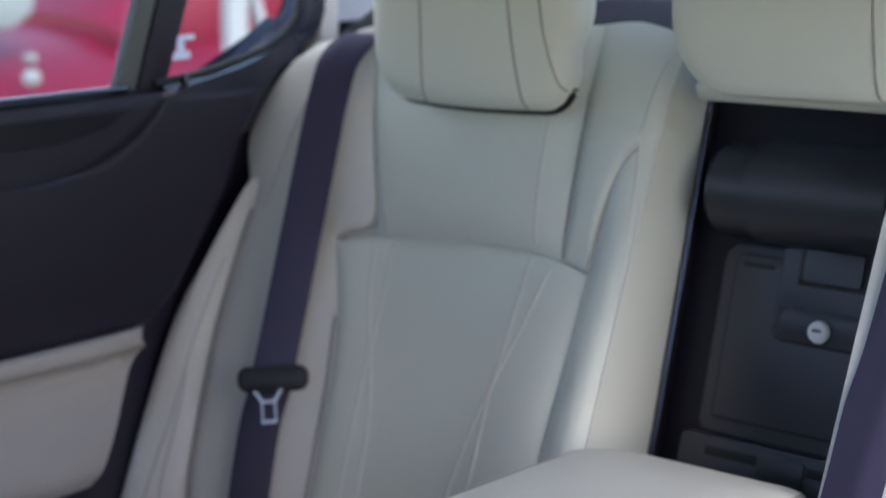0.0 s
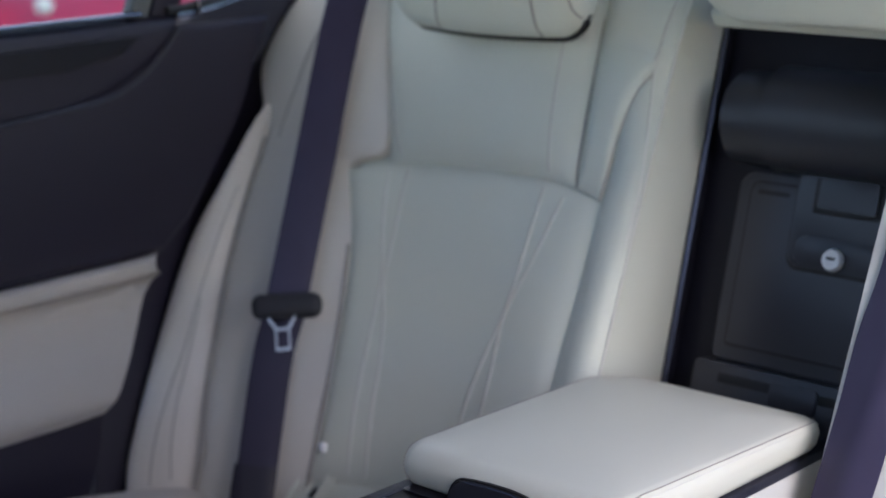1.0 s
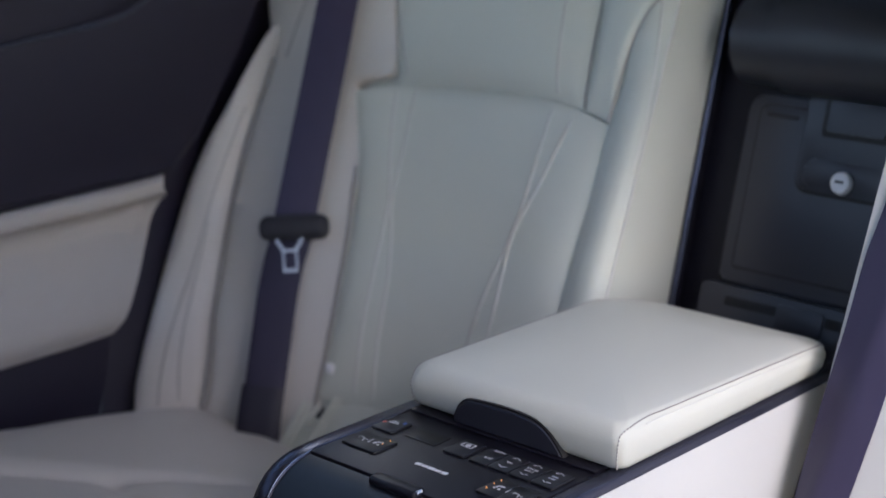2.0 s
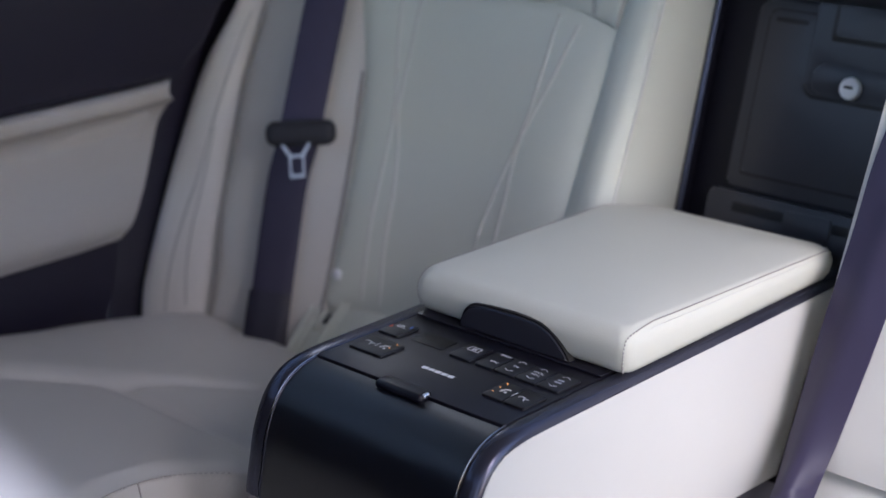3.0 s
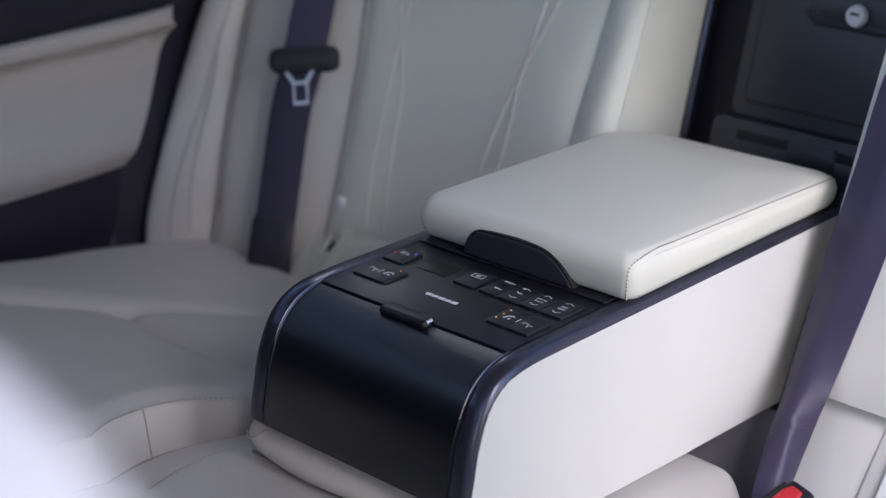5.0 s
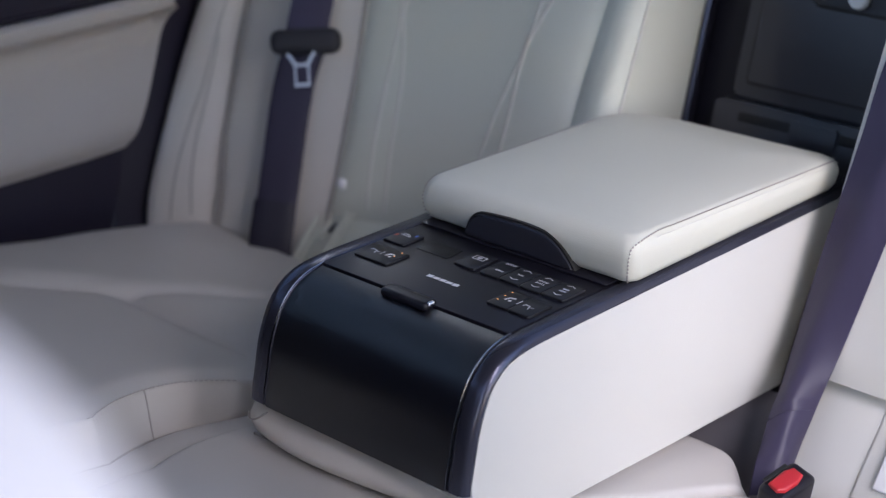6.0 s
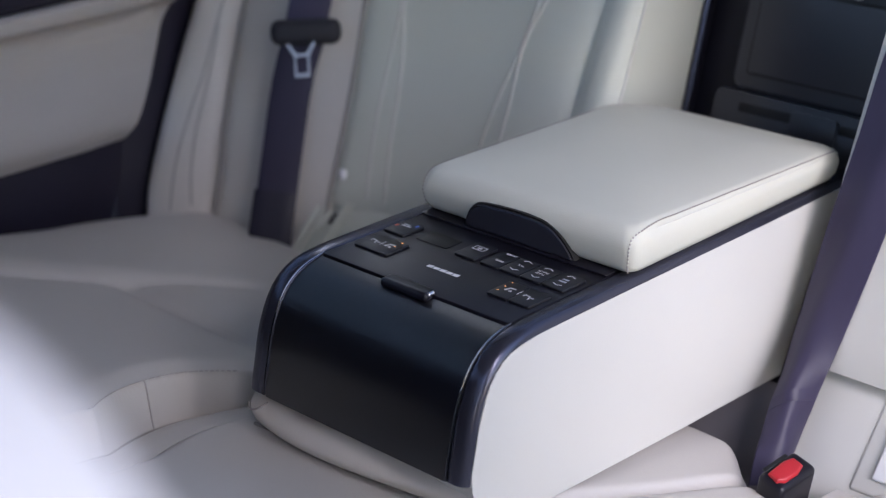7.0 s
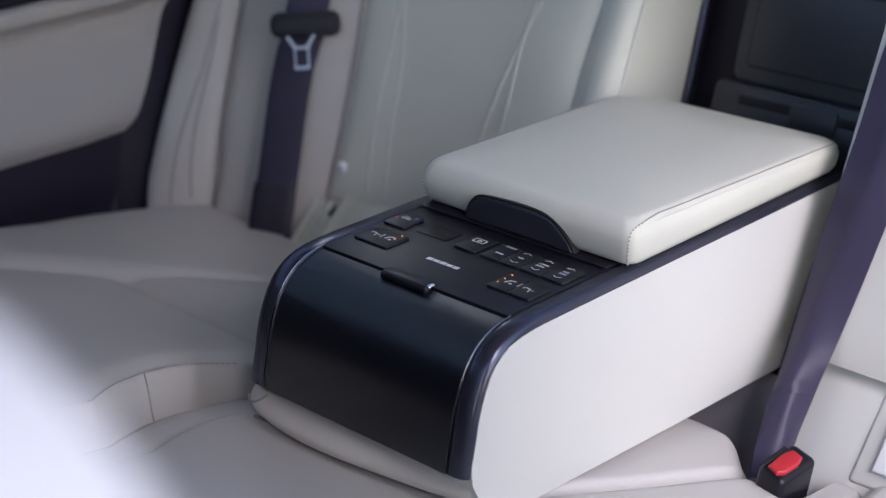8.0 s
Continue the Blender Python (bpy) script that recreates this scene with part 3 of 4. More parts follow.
rec_plate("latch_plate", -.0005, .1250, .7495, .8400, (.012, .004, .004, .004), .0130, .0185, GREY_PLASTIC, hatch, .0022)
rec_plate("latch_lip", .0085, .1240, .7530, .7820, (.010, .004, .003, .014), .0186, .0215, GREY_PLASTIC, hatch, .0018)
rec_plate("push_gap", .0200, .0960, .8040, .8400, (.003,) * 4, .0186, .0192, RUBBER, hatch, .0002)
rec_plate("push_plate", .0260, .0920, .8090, .8400, (.003,) * 4, .0188, .0222, GREY_PLASTIC, hatch, .0012)
bm = bmesh.new()
bmesh.ops.create_cone(bm, cap_ends=True, segments=28, radius1=.0120, radius2=.0105, depth=.008, matrix=Matrix.Translation(hollow(.0560, .7690, .0270)) @ SLANT @ Matrix.Rotation(math.pi / 2, 4, "X"))
bmesh.ops.bevel(bm, geom=[e for e in bm.edges if any(len(f.verts) > 4 for f in e.link_faces)], offset=.0018, segments=2, profile=.5, affect="EDGES")
# White colour replaces the outside light mirrored in the lock.
lock = part("key_lock", bm, WHITE_PAINT, hatch, "round key lock, its bright reflection painted white")
rec_box("key_slot", .0510, .0610, .7700, .7725, .0312, .0318, RUBBER, lock, .0003)
sill = rec_plate("hinge_bar", -.090, .1250, .560, .6415, (.002, .002, .004, .008), .002, .014, GREY_PLASTIC, recess, .003)
for x0, x1 in ((-.058, .004), (.062, .100)):
    rec_plate("slot", x0, x1, .6215, .6310, (.001,) * 4, .0141, .0146, RUBBER, sill, .0001)
rec_plate("ledge", .0065, .0600, .6100, .6345, (.003,) * 4, .0141, .0165, GREY_PLASTIC, sill, .0010)

# ---- rear bench cushions ----
def seat_z(y):
    return 0.460 - 0.125 * (y + 0.08)


def dent(v, width):
    """A narrow valley around 0, one deep."""
    return math.exp(-(v / width) ** 2)


def padded(xs, ys, height, depth):
    """A padded top over a grid of xs and ys, closed below."""
    bm = bmesh.new()
    grid = [[bm.verts.new((x, y, height(x, y))) for x in xs] for y in ys]
    for a, b in zip(grid, grid[1:]):
        for i in range(len(a) - 1):
            bm.faces.new((a[i], a[i + 1], b[i + 1], b[i]))
    ring = grid[0][:-1] + [g[-1] for g in grid[:-1]] + grid[-1][:0:-1] + [g[0] for g in grid[:0:-1]]
    low = [bm.verts.new((v.co.x, v.co.y, depth)) for v in ring]
    for k in range(len(ring)):
        m = (k + 1) % len(ring)
        bm.faces.new((ring[k], ring[m], low[m], low[k]))
    bm.faces.new(low)
    return bm


def steps(a, b, n):
    return [a + (b - a) * k / n for k in range(n + 1)]


def side_line(y):
    """Where the outer cushion's upright flank meets the centre cushion."""
    return min(-.195, -.231 + 4.0 * (y + .09) ** 2)


def centre_line(y):
    """The seam along the centre cushion's raised middle."""
    return min(-.142, -.165 + 2.6 * (y + .085) ** 2)


def right_line(y):
    """The seam along the other side of the raised middle."""
    y = max(0.0, y)
    return .1055 + .445 * y


def outer_height(x, y):
    """The far seat's cushion: a rounded block with a seam across it and a second one that runs back from it."""
    z = 0.477 - 0.19 * y
    z -= 0.024 * (1 - ease(-.72, -.62, x)) ** 2
    z += .006 * ease(.06, .24, y) * math.exp(-((x + .665) / .10) ** 2) + .005 * ease(.06, .24, y)
    z -= 0.004 * ease(.18, .31, y) ** 2 + 0.06 * ease(.290, .335, y) ** 2
    flank = side_line(y)
    z -= 0.006 * ease(flank - .045, flank - .008, x) ** 2 + 0.048 * ease(flank - .009, flank + .001, x) * (1 - .5 * ease(.0, .16, y)) + 0.05 * ease(flank + .001, flank + .012, x)
    z -= 0.05 * (1 - ease(-.30, -.24, y)) ** 2
    line = .040 - .115 * (1 - ease(-.60, -.455, x))
    z -= .0075 * dent(y - line, .010)
    z += .008 * ease(line - .004, line + .05, y) * (1 - ease(.10, .24, y))
    if x > -.49:
        cross = (x + .482) * .77 - (y - .033) * .64
        z -= .007 * dent(cross, .012) * ease(-.50, -.47, x) * (1 - ease(.12, .20, y)) * ease(.02, .045, y)
    return z + .0015 * noise.noise(Vector((x * 12, y * 12, 3)))


def centre_height(x, y):
    """The centre cushion: a raised middle between two rolled strips."""
    z = seat_z(y) + .008 + .006 * math.cos(x * 9)
    for s, edge in ((-1, centre_line(y)), (1, right_line(y))):
        d = (x - edge) * s
        z -= .004 * dent(d - .003, .004) * (s + 1) + (.012 if s < 0 else .001) * ease(-.012, .010, d) + .009 * dent(d - .004, .006) + (.014 * ease(.030, .068, d) ** 2 if s < 0 else 0)
    rear = .266 - .054 * ease(.135, .205, x) - .010 * ease(.19, .25, x) - .014 * (1 - ease(.06, .11, x))
    z -= .004 * ease(rear - .05, rear, y) ** 2 + .10 * ease(rear - .024, rear + .024, y) ** 2
    z -= 0.05 * (1 - ease(-.30, -.24, y)) ** 2
    return z + .0012 * noise.noise(Vector((x * 14, y * 14, 7)))


def near_height(x, y):
    """The near seat's cushion."""
    z = 0.463 - 0.15 * y
    edge = .277 - .2 * (y - .246)
    z -= .014 * (1 - ease(edge - .004, edge + .022, x)) + .007 * dent(x - edge, .004) + .006 * dent(x - .320, .005)
    z -= .06 * ease(.268, .300, y) ** 2 + .05 * (1 - ease(-.30, -.24, y)) ** 2
    return z + .0012 * noise.noise(Vector((x * 14, y * 14, 9)))


for name, label, top, xs, ys in (
        ("outer_cushion", "pale leather rear seat cushion beside the far door", outer_height, steps(-.722, -.266, 90) + steps(-.264, -.192, 48), steps(-.30, .325, 120)),
        ("centre_cushion", "pale leather centre cushion under the console", centre_height, steps(-.238, .250, 160), steps(-.30, .294, 134)),
        ("outer_cushion", "pale leather rear seat cushion beside the open door", near_height, steps(.246, .330, 60) + steps(.336, .715, 40), steps(-.30, .335, 70))):
    cushion_thing = empty(name, ((xs[0] + xs[-1]) / 2, 0, .20), label, "seat cushion", "rear seat cushions")
    # The cushions' weaker, warmer light is put into this leather's colour.
    part("padding", padded(xs, ys, top, .36), LEATHER_FINE_SHADED, cushion_thing, "", 60)
    part("base", slab([(-.28, .20), (.31, .20), (.31, .365), (-.28, .365)] if name != "centre_cushion" else [(-.28, .20), (.25, .20), (.25, .365), (-.28, .365)], 0, xs[0] + .004, xs[-1] - .004, .006), LEATHER, cushion_thing)
    if top is outer_height:
        thread = bmesh.new()
        for y in steps(-.19, -.02, 36):
            p, q = side_line(y) - .0090, side_line(y + .003) - .0090
            tube([(p, y, outer_height(p, y) + .0006), (q, y + .003, outer_height(q, y + .003) + .0006)], .0007, n=1, sides=5, bm=thread)
        tagged(part("stitching", thread, SEAM_GREY, cushion_thing), kind="stuff")
        flank = side_line(-.106)
        part("seam", tube([(x, -.106, outer_height(x, -.106) + .0002) for x in steps(flank - .009, flank, 14)], .0009, n=30), THREAD_DARK, cushion_thing)
        part("seam", tube([(side_line(y) + .001, y, centre_height(side_line(y) + .001, y) + .0008) for y in steps(-.24, .04, 40)], .0015, n=80), SEAM_GREY, cushion_thing)
    if top is centre_height:
        part("seam", tube([(right_line(y) + .0035, y, centre_height(right_line(y) + .0035, y) + .0022) for y in steps(-.26, .195, 40)], .0014, n=80), THREAD_DARK, cushion_thing)
        part("seam", tube([(centre_line(y) - .0035, y, centre_height(centre_line(y) - .0035, y) + .0010) for y in steps(-.26, .06, 40)], .0015, n=80), SEAM_GREY, cushion_thing)

# the padded strip between cushion and backrest, the near copy coloured brighter as lit
for x0, x1, top, mat in ((-.520, -.128, (.375, .468), LEATHER), (.1695, .66, (.351, .480), LEATHER_DOOR_LIT)):
    strip = empty("bench_strip", ((x0 + x1) / 2, .33, .36), "pale leather strip between cushion and backrest", "seat trim", "bench strips")
    foot, mid = (.272, .378), (.272 * .4 + top[0] * .6, .378 * .42 + top[1] * .58)
    cx = (x0 + x1) / 2
    part("pad", cushion([(x, *foot) for x in (x0, cx, x1)], [(x, *top) for x in (x0, cx, x1)], [(x0, *p) for p in (foot, mid, top)], [(x1, *p) for p in (foot, mid, top)],
         (0, -.73, .68), .006, 30, 12, seam=.003, depth=.02), mat, strip)
    part("piping", tube([(x, top[0] - .0005, top[1] - .0005) for x in (x0 + .004, cx, x1 - .004)], .0022, n=30), LEATHER, strip)
single("seat_gap_trim", slab([(.262, .36), (.285, .39), (.325, .435), (.355, .440), (.355, .36)], 0, -.120, .169, .006), GREY_CLOTH, "dark grey cloth behind the centre cushion", "trim", kind="structure")
anchor = empty("child_seat_anchor", (-.485, .35, .44), "dark child seat anchor slot with a pale tab", "anchor")
FLAT = Matrix.Rotation(radians(-47), 4, "X")
part("slot", rounded_box((.005, .004, .015), (-.480, .3460, .4500), .0015, 2, Matrix.Rotation(radians(12), 4, "Y") @ FLAT), BLACK_SOFT, anchor)
for x, wide in ((-.508, .0030), (-.498, .0022), (-.470, .0028), (-.462, .0018)):
    part("pleat", tube([(x + .002, .3000, .4110), (x, .3250, .4340), (x - .001, .3480, .4540), (x - .001, .3660, .4680)], wide, n=20, sides=8), LEATHER, anchor)
part("tab", rounded_box((.009, .005, .026), (-.4905, .3425, .4455), .002, 2, Matrix.Rotation(radians(8), 4, "Y") @ FLAT), LEATHER, anchor)
STEEP = Matrix.Rotation(radians(-39), 4, "X")
cover = empty("child_seat_anchor", (.30, .325, .43), "pale plastic child seat anchor cover", "anchor cover")
part("surround", rounded_box((.112, .006, .104), (.300, .3230, .4360), .003, 2, STEEP), THREAD_DARK, cover)
plate = part("cover", rounded_box((.104, .010, .096), (.300, .3185, .4395), .004, 3, STEEP), LEATHER_DOOR_LIT, cover)
part("rim", rounded_box((.074, .006, .064), (.304, .3120, .4430), .0025, 3, STEEP), WHITE_PAINT, plate)

# ---- centre console ----
console = empty("armrest_console", (0, .2, .45), "fold-out rear console, black controls and pale leather lid", "console")
TOP = [(.480, .6190), (.30, .6195), (.15, .6200), (.03, .6200), (.0, .6190), (-.018, .6165), (-.033, .6105), (-.046, .6000), (-.056, .5850), (-.0650, .5630), (-.0708, .5370), (-.0745, .5220), (-.0760, .5110)]
FINE = [(p.y, p.z) for p in smooth_line([(0, y, z) for y, z in TOP], 60)]
side = [(p.y, p.z) for p in smooth_line([(0, y + (.0068 if y < -.05 else .0042 if y < -.03 else 0), z - (.0075 if y > -.03 else .0052 if y > -.05 else .0015)) for y, z in TOP], 60)]
# Door light on the console sides is painted in by a paler leather.
part("body", slab(side + [(-.066, .505), (-.060, .484), (-.048, .461), (.20, .4515), (.362, .4455), (.400, .530), (.442, .598)], 0, -.1262, .1252, 0.0045, 4), LEATHER_DOOR_LIT, console, "pale leather console sides")
for s in (-1, 1):
    section = [(.1060, -.0125), (.1060, -.0008), (.1066, 0.0), (.1090, .0006), (.1150, .0006), (.1185, -.0001), (.1212, -.0016), (.1233, -.0040), (.1245, -.0072), (.1248, -.0125)]
    part("side_rail", drawn_along(FINE, [(s * x - .0040 * (s < 0) * (x > .11) - .0014 * (s < 0), d) for x, d in section]), BLACK_FRAME, console, "dark satin rail", 50)
roll_line = [(y, z - .0012) for y, z in FINE if y < .004]
front = part("roll_front", sweep_x([(-.0052, .6177), *[p for p in roll_line if p[0] < -.007]], -.1078, .1045, .006, .0012), BRUSHED, console, "brushed black roll-top cover")
part("bright_line", tube([(-.1086, y - .0006, z + .0013) for y, z in roll_line], .0007, n=50), BLACK_CHROME, front)
part("bright_line", tube([(.1050, y - .0006, z + .0013) for y, z in roll_line], .0007, n=50), BLACK_CHROME, front)
panel = part("control_panel", slab(round_outline(-.1076, -.0038, .1050, .150, (.002,) * 4, 3), 2, .6120, .6200, .0010), BLACK_SATIN, console, "black control panel")
part("upper_ledge", slab(round_outline(-.1076, .1165, .1050, .1500, (.002,) * 4, 3), 2, .6203, .6222, .0008), BLACK_SATIN, console)
tab = part("latch_tab", rounded_box((.053, .0160, .0085), (-.0022, -.0058, .6190), .0040, 5), BLACK_SATIN, console, "black latch tab with a bright end")
part("bright_end", rounded_box((.0040, .0080, .0045), (.0236, -.0060, .6212), .0018, 4), CHROME, tab)
low = [(-.136, -.064, .470), (-.100, -.065, .468), (-.059, -.064, .467), (-.010, -.058, .467), (.047, -.050, .467), (.090, -.045, .467), (.1215, -.041, .468)]
high = [(-.128, -.050, .524), (-.100, -.044, .512), (.0, -.043, .511), (.100, -.043, .513), (.1220, -.050, .524)]
# Shade on the pad under the roll front is part of its leather tint.
part("front_pad", cushion(low, high, [low[0], (-.134, -.074, .494), high[0]], [low[-1], (.1225, -.064, .494), high[-1]], (0, -1, .1), .016, 40, 18, seam=.004, depth=.02, square=2.2), LEATHER_WARM_LIT, console, "pale leather pad under the roll front")
# Dark tube paints the contact shade between pad and cushion.
part("pad_seam", tube([(x, y - .0015, z - .0006) for x, y, z in low], .0019, n=60), THREAD_DARK, console)
part("seam", tube([(-.130, -.076, .497), (-.122, -.081, .495), (-.113, -.081, .498), (-.106, -.075, .504)], .0009), THREAD_DARK, console)
part("display", slab(round_outline(-.071, .072, -.034, .094, (.002,) * 4, 3), 2, .6201, .6206, .0002), DISPLAY, console)

BUTTONS = [("A", -.1050, -.0800, .0660, .0935), ("B", -.0995, -.0600, .0252, .0550), ("C", -.0215, .0025, .0680, .0995),
           ("D", .0080, .0288, .0680, .0985), ("D", .0296, .0518, .0680, .0985), ("D", .0526, .0752, .0680, .0985), ("D", .0760, .0995, .0680, .0985),
           ("E", .0545, .0765, .0258, .0560), ("E", .0773, .0998, .0258, .0560)]
buttons = []
for _, x0, x1, y0, y1 in BUTTONS:
    buttons.append(part("button", slab(round_outline(x0, y0, x1, y1, (.002,) * 4, 3), 2, .6190, .6224, .0012), BLACK_BUTTON, console))


def mark(bm, at, parent, mat=WHITE_MARK, name="symbol"):
    """A thin print on a button, drawn for someone who sits behind it."""
    bmesh.ops.transform(bm, matrix=Matrix.Translation(at) @ Matrix.Rotation(math.pi, 4, "Z"), verts=bm.verts)
    return part(name, bm, mat, parent)


def writing(text, size):
    curve = bpy.data.curves.new("writing", "FONT")
    curve.body, curve.size, curve.align_x, curve.align_y = text, size, "CENTER", "CENTER"
    curve.extrude = 0.00008
    ob = bpy.data.objects.new("writing", curve)
    mesh = bpy.data.meshes.new_from_object(ob)
    bm = bmesh.new()
    bm.from_mesh(mesh)
    bpy.data.objects.remove(ob)
    bpy.data.meshes.remove(mesh)
    return bm


def bar(x, y, w, h, bm=None, turn=0.0):
    other = rounded_box((w, h, .00016), (0, 0, 0), .00004, 1)
    bmesh.ops.transform(other, matrix=Matrix.Translation((x, y, 0)) @ Matrix.Rotation(radians(turn), 4, "Z"), verts=other.verts)
    return add(bm or bmesh.new(), other)


def chevron(bm, y, up):
    k = 28 if up else -28
    bar(-.0021, y, .0050, .0009, bm, k), bar(.0021, y, .0050, .0009, bm, -k)
    return bm


PZ = .62252
mark(writing("MODE", .0040), (.0205, .0955, PZ), buttons[3], name="lettering")
mark(writing("PWR", .0040), (.0205, .0800, PZ), buttons[3], name="lettering")
for b, words in ((4, ("VOL",)), (5, ("TUNE", "TRACK")), (6, ())):
    x0, x1, y0, y1 = BUTTONS[b][1:]
    x, y = (x0 + x1) / 2, (y0 + y1) / 2 + .001
    mark(chevron(chevron(bmesh.new(), .0098, True), -.0098, False), (x, y, PZ), buttons[b])
    for k, word in enumerate(words):
        mark(writing(word, .0036), (x, y + (k - (len(words) - 1) / 2) * .0046, PZ), buttons[b], name="lettering")
    if not words:
        mark(bar(0, .0022, .0072, .0022, bar(0, -.0022, .0062, .0022)), (x, y, PZ), buttons[b], GREY_MARK)
# window shade symbol
bm = bar(0, .0034, .0120, .0010, bar(0, -.0034, .0120, .0010))
bar(-.0060, 0, .0010, .0070, bm), bar(.0060, 0, .0010, .0070, bm), bar(0, 0, .0048, .0030, bm), bar(0, .0010, .0010, .0060, bm)
mark(bm, (-.0095, .0885, PZ), buttons[2])
# seat heating and recline symbols
def seat_symbol(flip):
    s = -1 if flip else 1
    w = .0019 if flip else .0011
    bm = bar(-.0020 * s, .0014, w, .0062, None, 20 * s)
    bar(.0010 * s, -.0016, .0062, w, bm, -10 * s)
    if flip:
        bar(-.0022, .0036, .0026, .0024, bm, 20)
    else:
        bar(.0042, -.0006, .0026, .0010, bm, 62), bar(-.0046, .0002, .0030, .0009, bm, 24)
    return bm


mark(seat_symbol(False), (-.0890, .0410, PZ), buttons[1]), mark(bar(0, 0, .0009, .0076), (-.0800, .0415, PZ), buttons[1])
mark(seat_symbol(True), (-.0715, .0425, PZ), buttons[1])
mark(seat_symbol(False), (.0870, .0400, PZ), buttons[8]), mark(bar(0, 0, .0009, .0076), (.0769, .0415, PZ + .0001), buttons[8])
mark(seat_symbol(True), (.0665, .0425, PZ), buttons[7])
mark(bar(0, .001, .0110, .0016, bar(.001, -.002, .0080, .0014)), (-.0930, .0840, PZ), buttons[0])
mark(bar(0, 0, .0026, .0040), (-.0845, .0880, PZ), buttons[0], material("blue_print", (.10, .20, .62), .6))
mark(bar(0, 0, .0026, .0040), (-.1015, .0800, PZ), buttons[0], material("red_print", (.60, .12, .08), .6))
for b, places in ((1, ((-.0668, .0520), (-.0665, .0425))), (7, ((.0590, .0350), (.0590, .0440), (.0590, .0530)))):
    for x, y in places:
        part("indicator", rounded_box((.0011, .0011, .0004), (x, y, .6225), .00015, 1), AMBER, buttons[b], "small amber indicator")
# maker's emblem as plain blocks
bm = bmesh.new()
for k in range(5):
    bar(-.0146 + .0073 * k, 0, .0062, .0046 - .0006 * (k % 2), bm, 8)
mark(bm, (-.0035, .0365, .6203), panel, WHITE_PAINT, "emblem")

# lid
lid_shape = round_outline(-.1185, .1225, .1275, .4480, (.014, .012, .020, .058), 8)
cx, cy, hx, hy = .0055, .285, .122, .161
def crown(x, y):
    """The height of the lid's top."""
    u, v = (x - cx) / hx, (y - cy) / hy
    tilt = .0040 * max(0.0, .3 - u) ** 1.5 + .0030 * max(0.0, u) ** 4
    return .6690 - tilt - .0165 * max(0.0, v) ** 2 - .0035 * max(0.0, -v) ** 3


bm = bmesh.new()
rings = []
for zz, inset in ((.6225, .0095), (.6245, .0050), (.6300, .0016)):
    rings.append([(x + (cx - x) * inset / hx, y + (cy - y) * inset / hy, zz) for x, y in lid_shape])
for k in range(0, 15):
    ring = []
    for x, y in lid_shape:
        sx, sy = min(.060, max(-.050, x)), min(.360, max(.205, y))
        front = max(0.0, (.17 - y) / .045)
        r = .0085 + .0080 * min(1, front) + .004 * max(0.0, (y - .41) / .03) + .0035 * (x < -.10)
        if k <= 9:
            w = math.pi / 2 * k / 9
            inn, drop = r * (1 - math.cos(w)), r * (1 - math.sin(w))
        else:
            inn, drop = r, 0.0
        way = Vector((sx - x, sy - y))
        reach = way.length
        inn += (reach - r) * max(0, k - 9) / 5.5
        p = Vector((x, y)) + way.normalized() * inn
        ring.append((p.x, p.y, crown(p.x, p.y) - drop))
    rings.append(ring)
lid_rings = rings
rings = [[bm.verts.new(p) for p in ring] for ring in rings]
for a, b in zip(rings, rings[1:]):
    for k in range(len(a)):
        m = (k + 1) % len(a)
        bm.faces.new((a[k], a[m], b[m], b[k]))
bm.faces.new(rings[0][::-1]), bm.faces.new(rings[-1])
# Extra light on the lid's top is put into its brighter leather.
lid = part("lid", bm, LEATHER_LID_LIT, console, "padded pale leather lid with twin stitching", 60)
lid_tree = tree_of(lid)


def laid_on_lid(points, n):
    """A smooth line through the points, drawn onto the lid's leather."""
    out = []
    for p in smooth_line(points, n):
        q, normal = lid_tree.find_nearest(p)[:2]
        out.append(q + normal * .0007)
    return out


for way in (-1, 1):
    corner = (12, 12, 14) if way > 0 else (5, 5, 3)
    start, end = (17, 18) if way > 0 else (0, 35)
    for name, low in (("stitching", 9), ("seam", 7)):
        top = [Vector(lid_rings[low][start]).lerp(Vector(lid_rings[low][end]), k) for k in (.07, .16, .3, .5, .75, 1.0)]
        rest = [Vector(lid_rings[low][end + way * k]) for k in (2, 4, 6)]
        if name == "stitching":
            path = laid_on_lid([lid_rings[1][corner[0]], lid_rings[4][corner[1]], lid_rings[7][corner[2]], *top, *rest], 210)
            thread = bmesh.new()
            for k in range(0, 208, 2):
                tube([path[k], path[k].lerp(path[k + 1], .85)], .0008, n=1, sides=5, bm=thread)
            tagged(part("stitching", thread, SEAM_GREY, lid), kind="stuff")
        else:
            part("seam", tube(laid_on_lid([*top, *rest], 120), .0005, n=120, sides=5, smooth=False), STITCH, lid)
grip_line = [(-.056, .6225), (-.0525, .632), (-.047, .6410), (-.039, .6458), (-.022, .6478), (.004, .6490), (.028, .6482), (.041, .6450), (.051, .6390), (.060, .6305), (.066, .6225)]
grip_line = [(p.x, p.z) for p in smooth_line([(x, 0, z) for x, z in grip_line], 36)]
part("grip_gap", slab([(x * 1.035, z + (z - .6225) * .07) for x, z in grip_line], 1, .1206, .1480, .0010), RUBBER, lid)
grip = part("lid_grip", slab(grip_line, 1, .1190, .1480, .0040, 5), GREY_PLASTIC, lid, "black grip with a bright edge")
part("bright_line", tube([(x, .1195, z - .0011) for x, z in grip_line[4:-3]], .0006, n=40), BLACK_CHROME, grip)

# ---- seat belts ----
belt = empty("seat_belt", back(-.6, .42, .03), "dark violet seat belt hanging over the backrest", "seat belt", "seat belts")
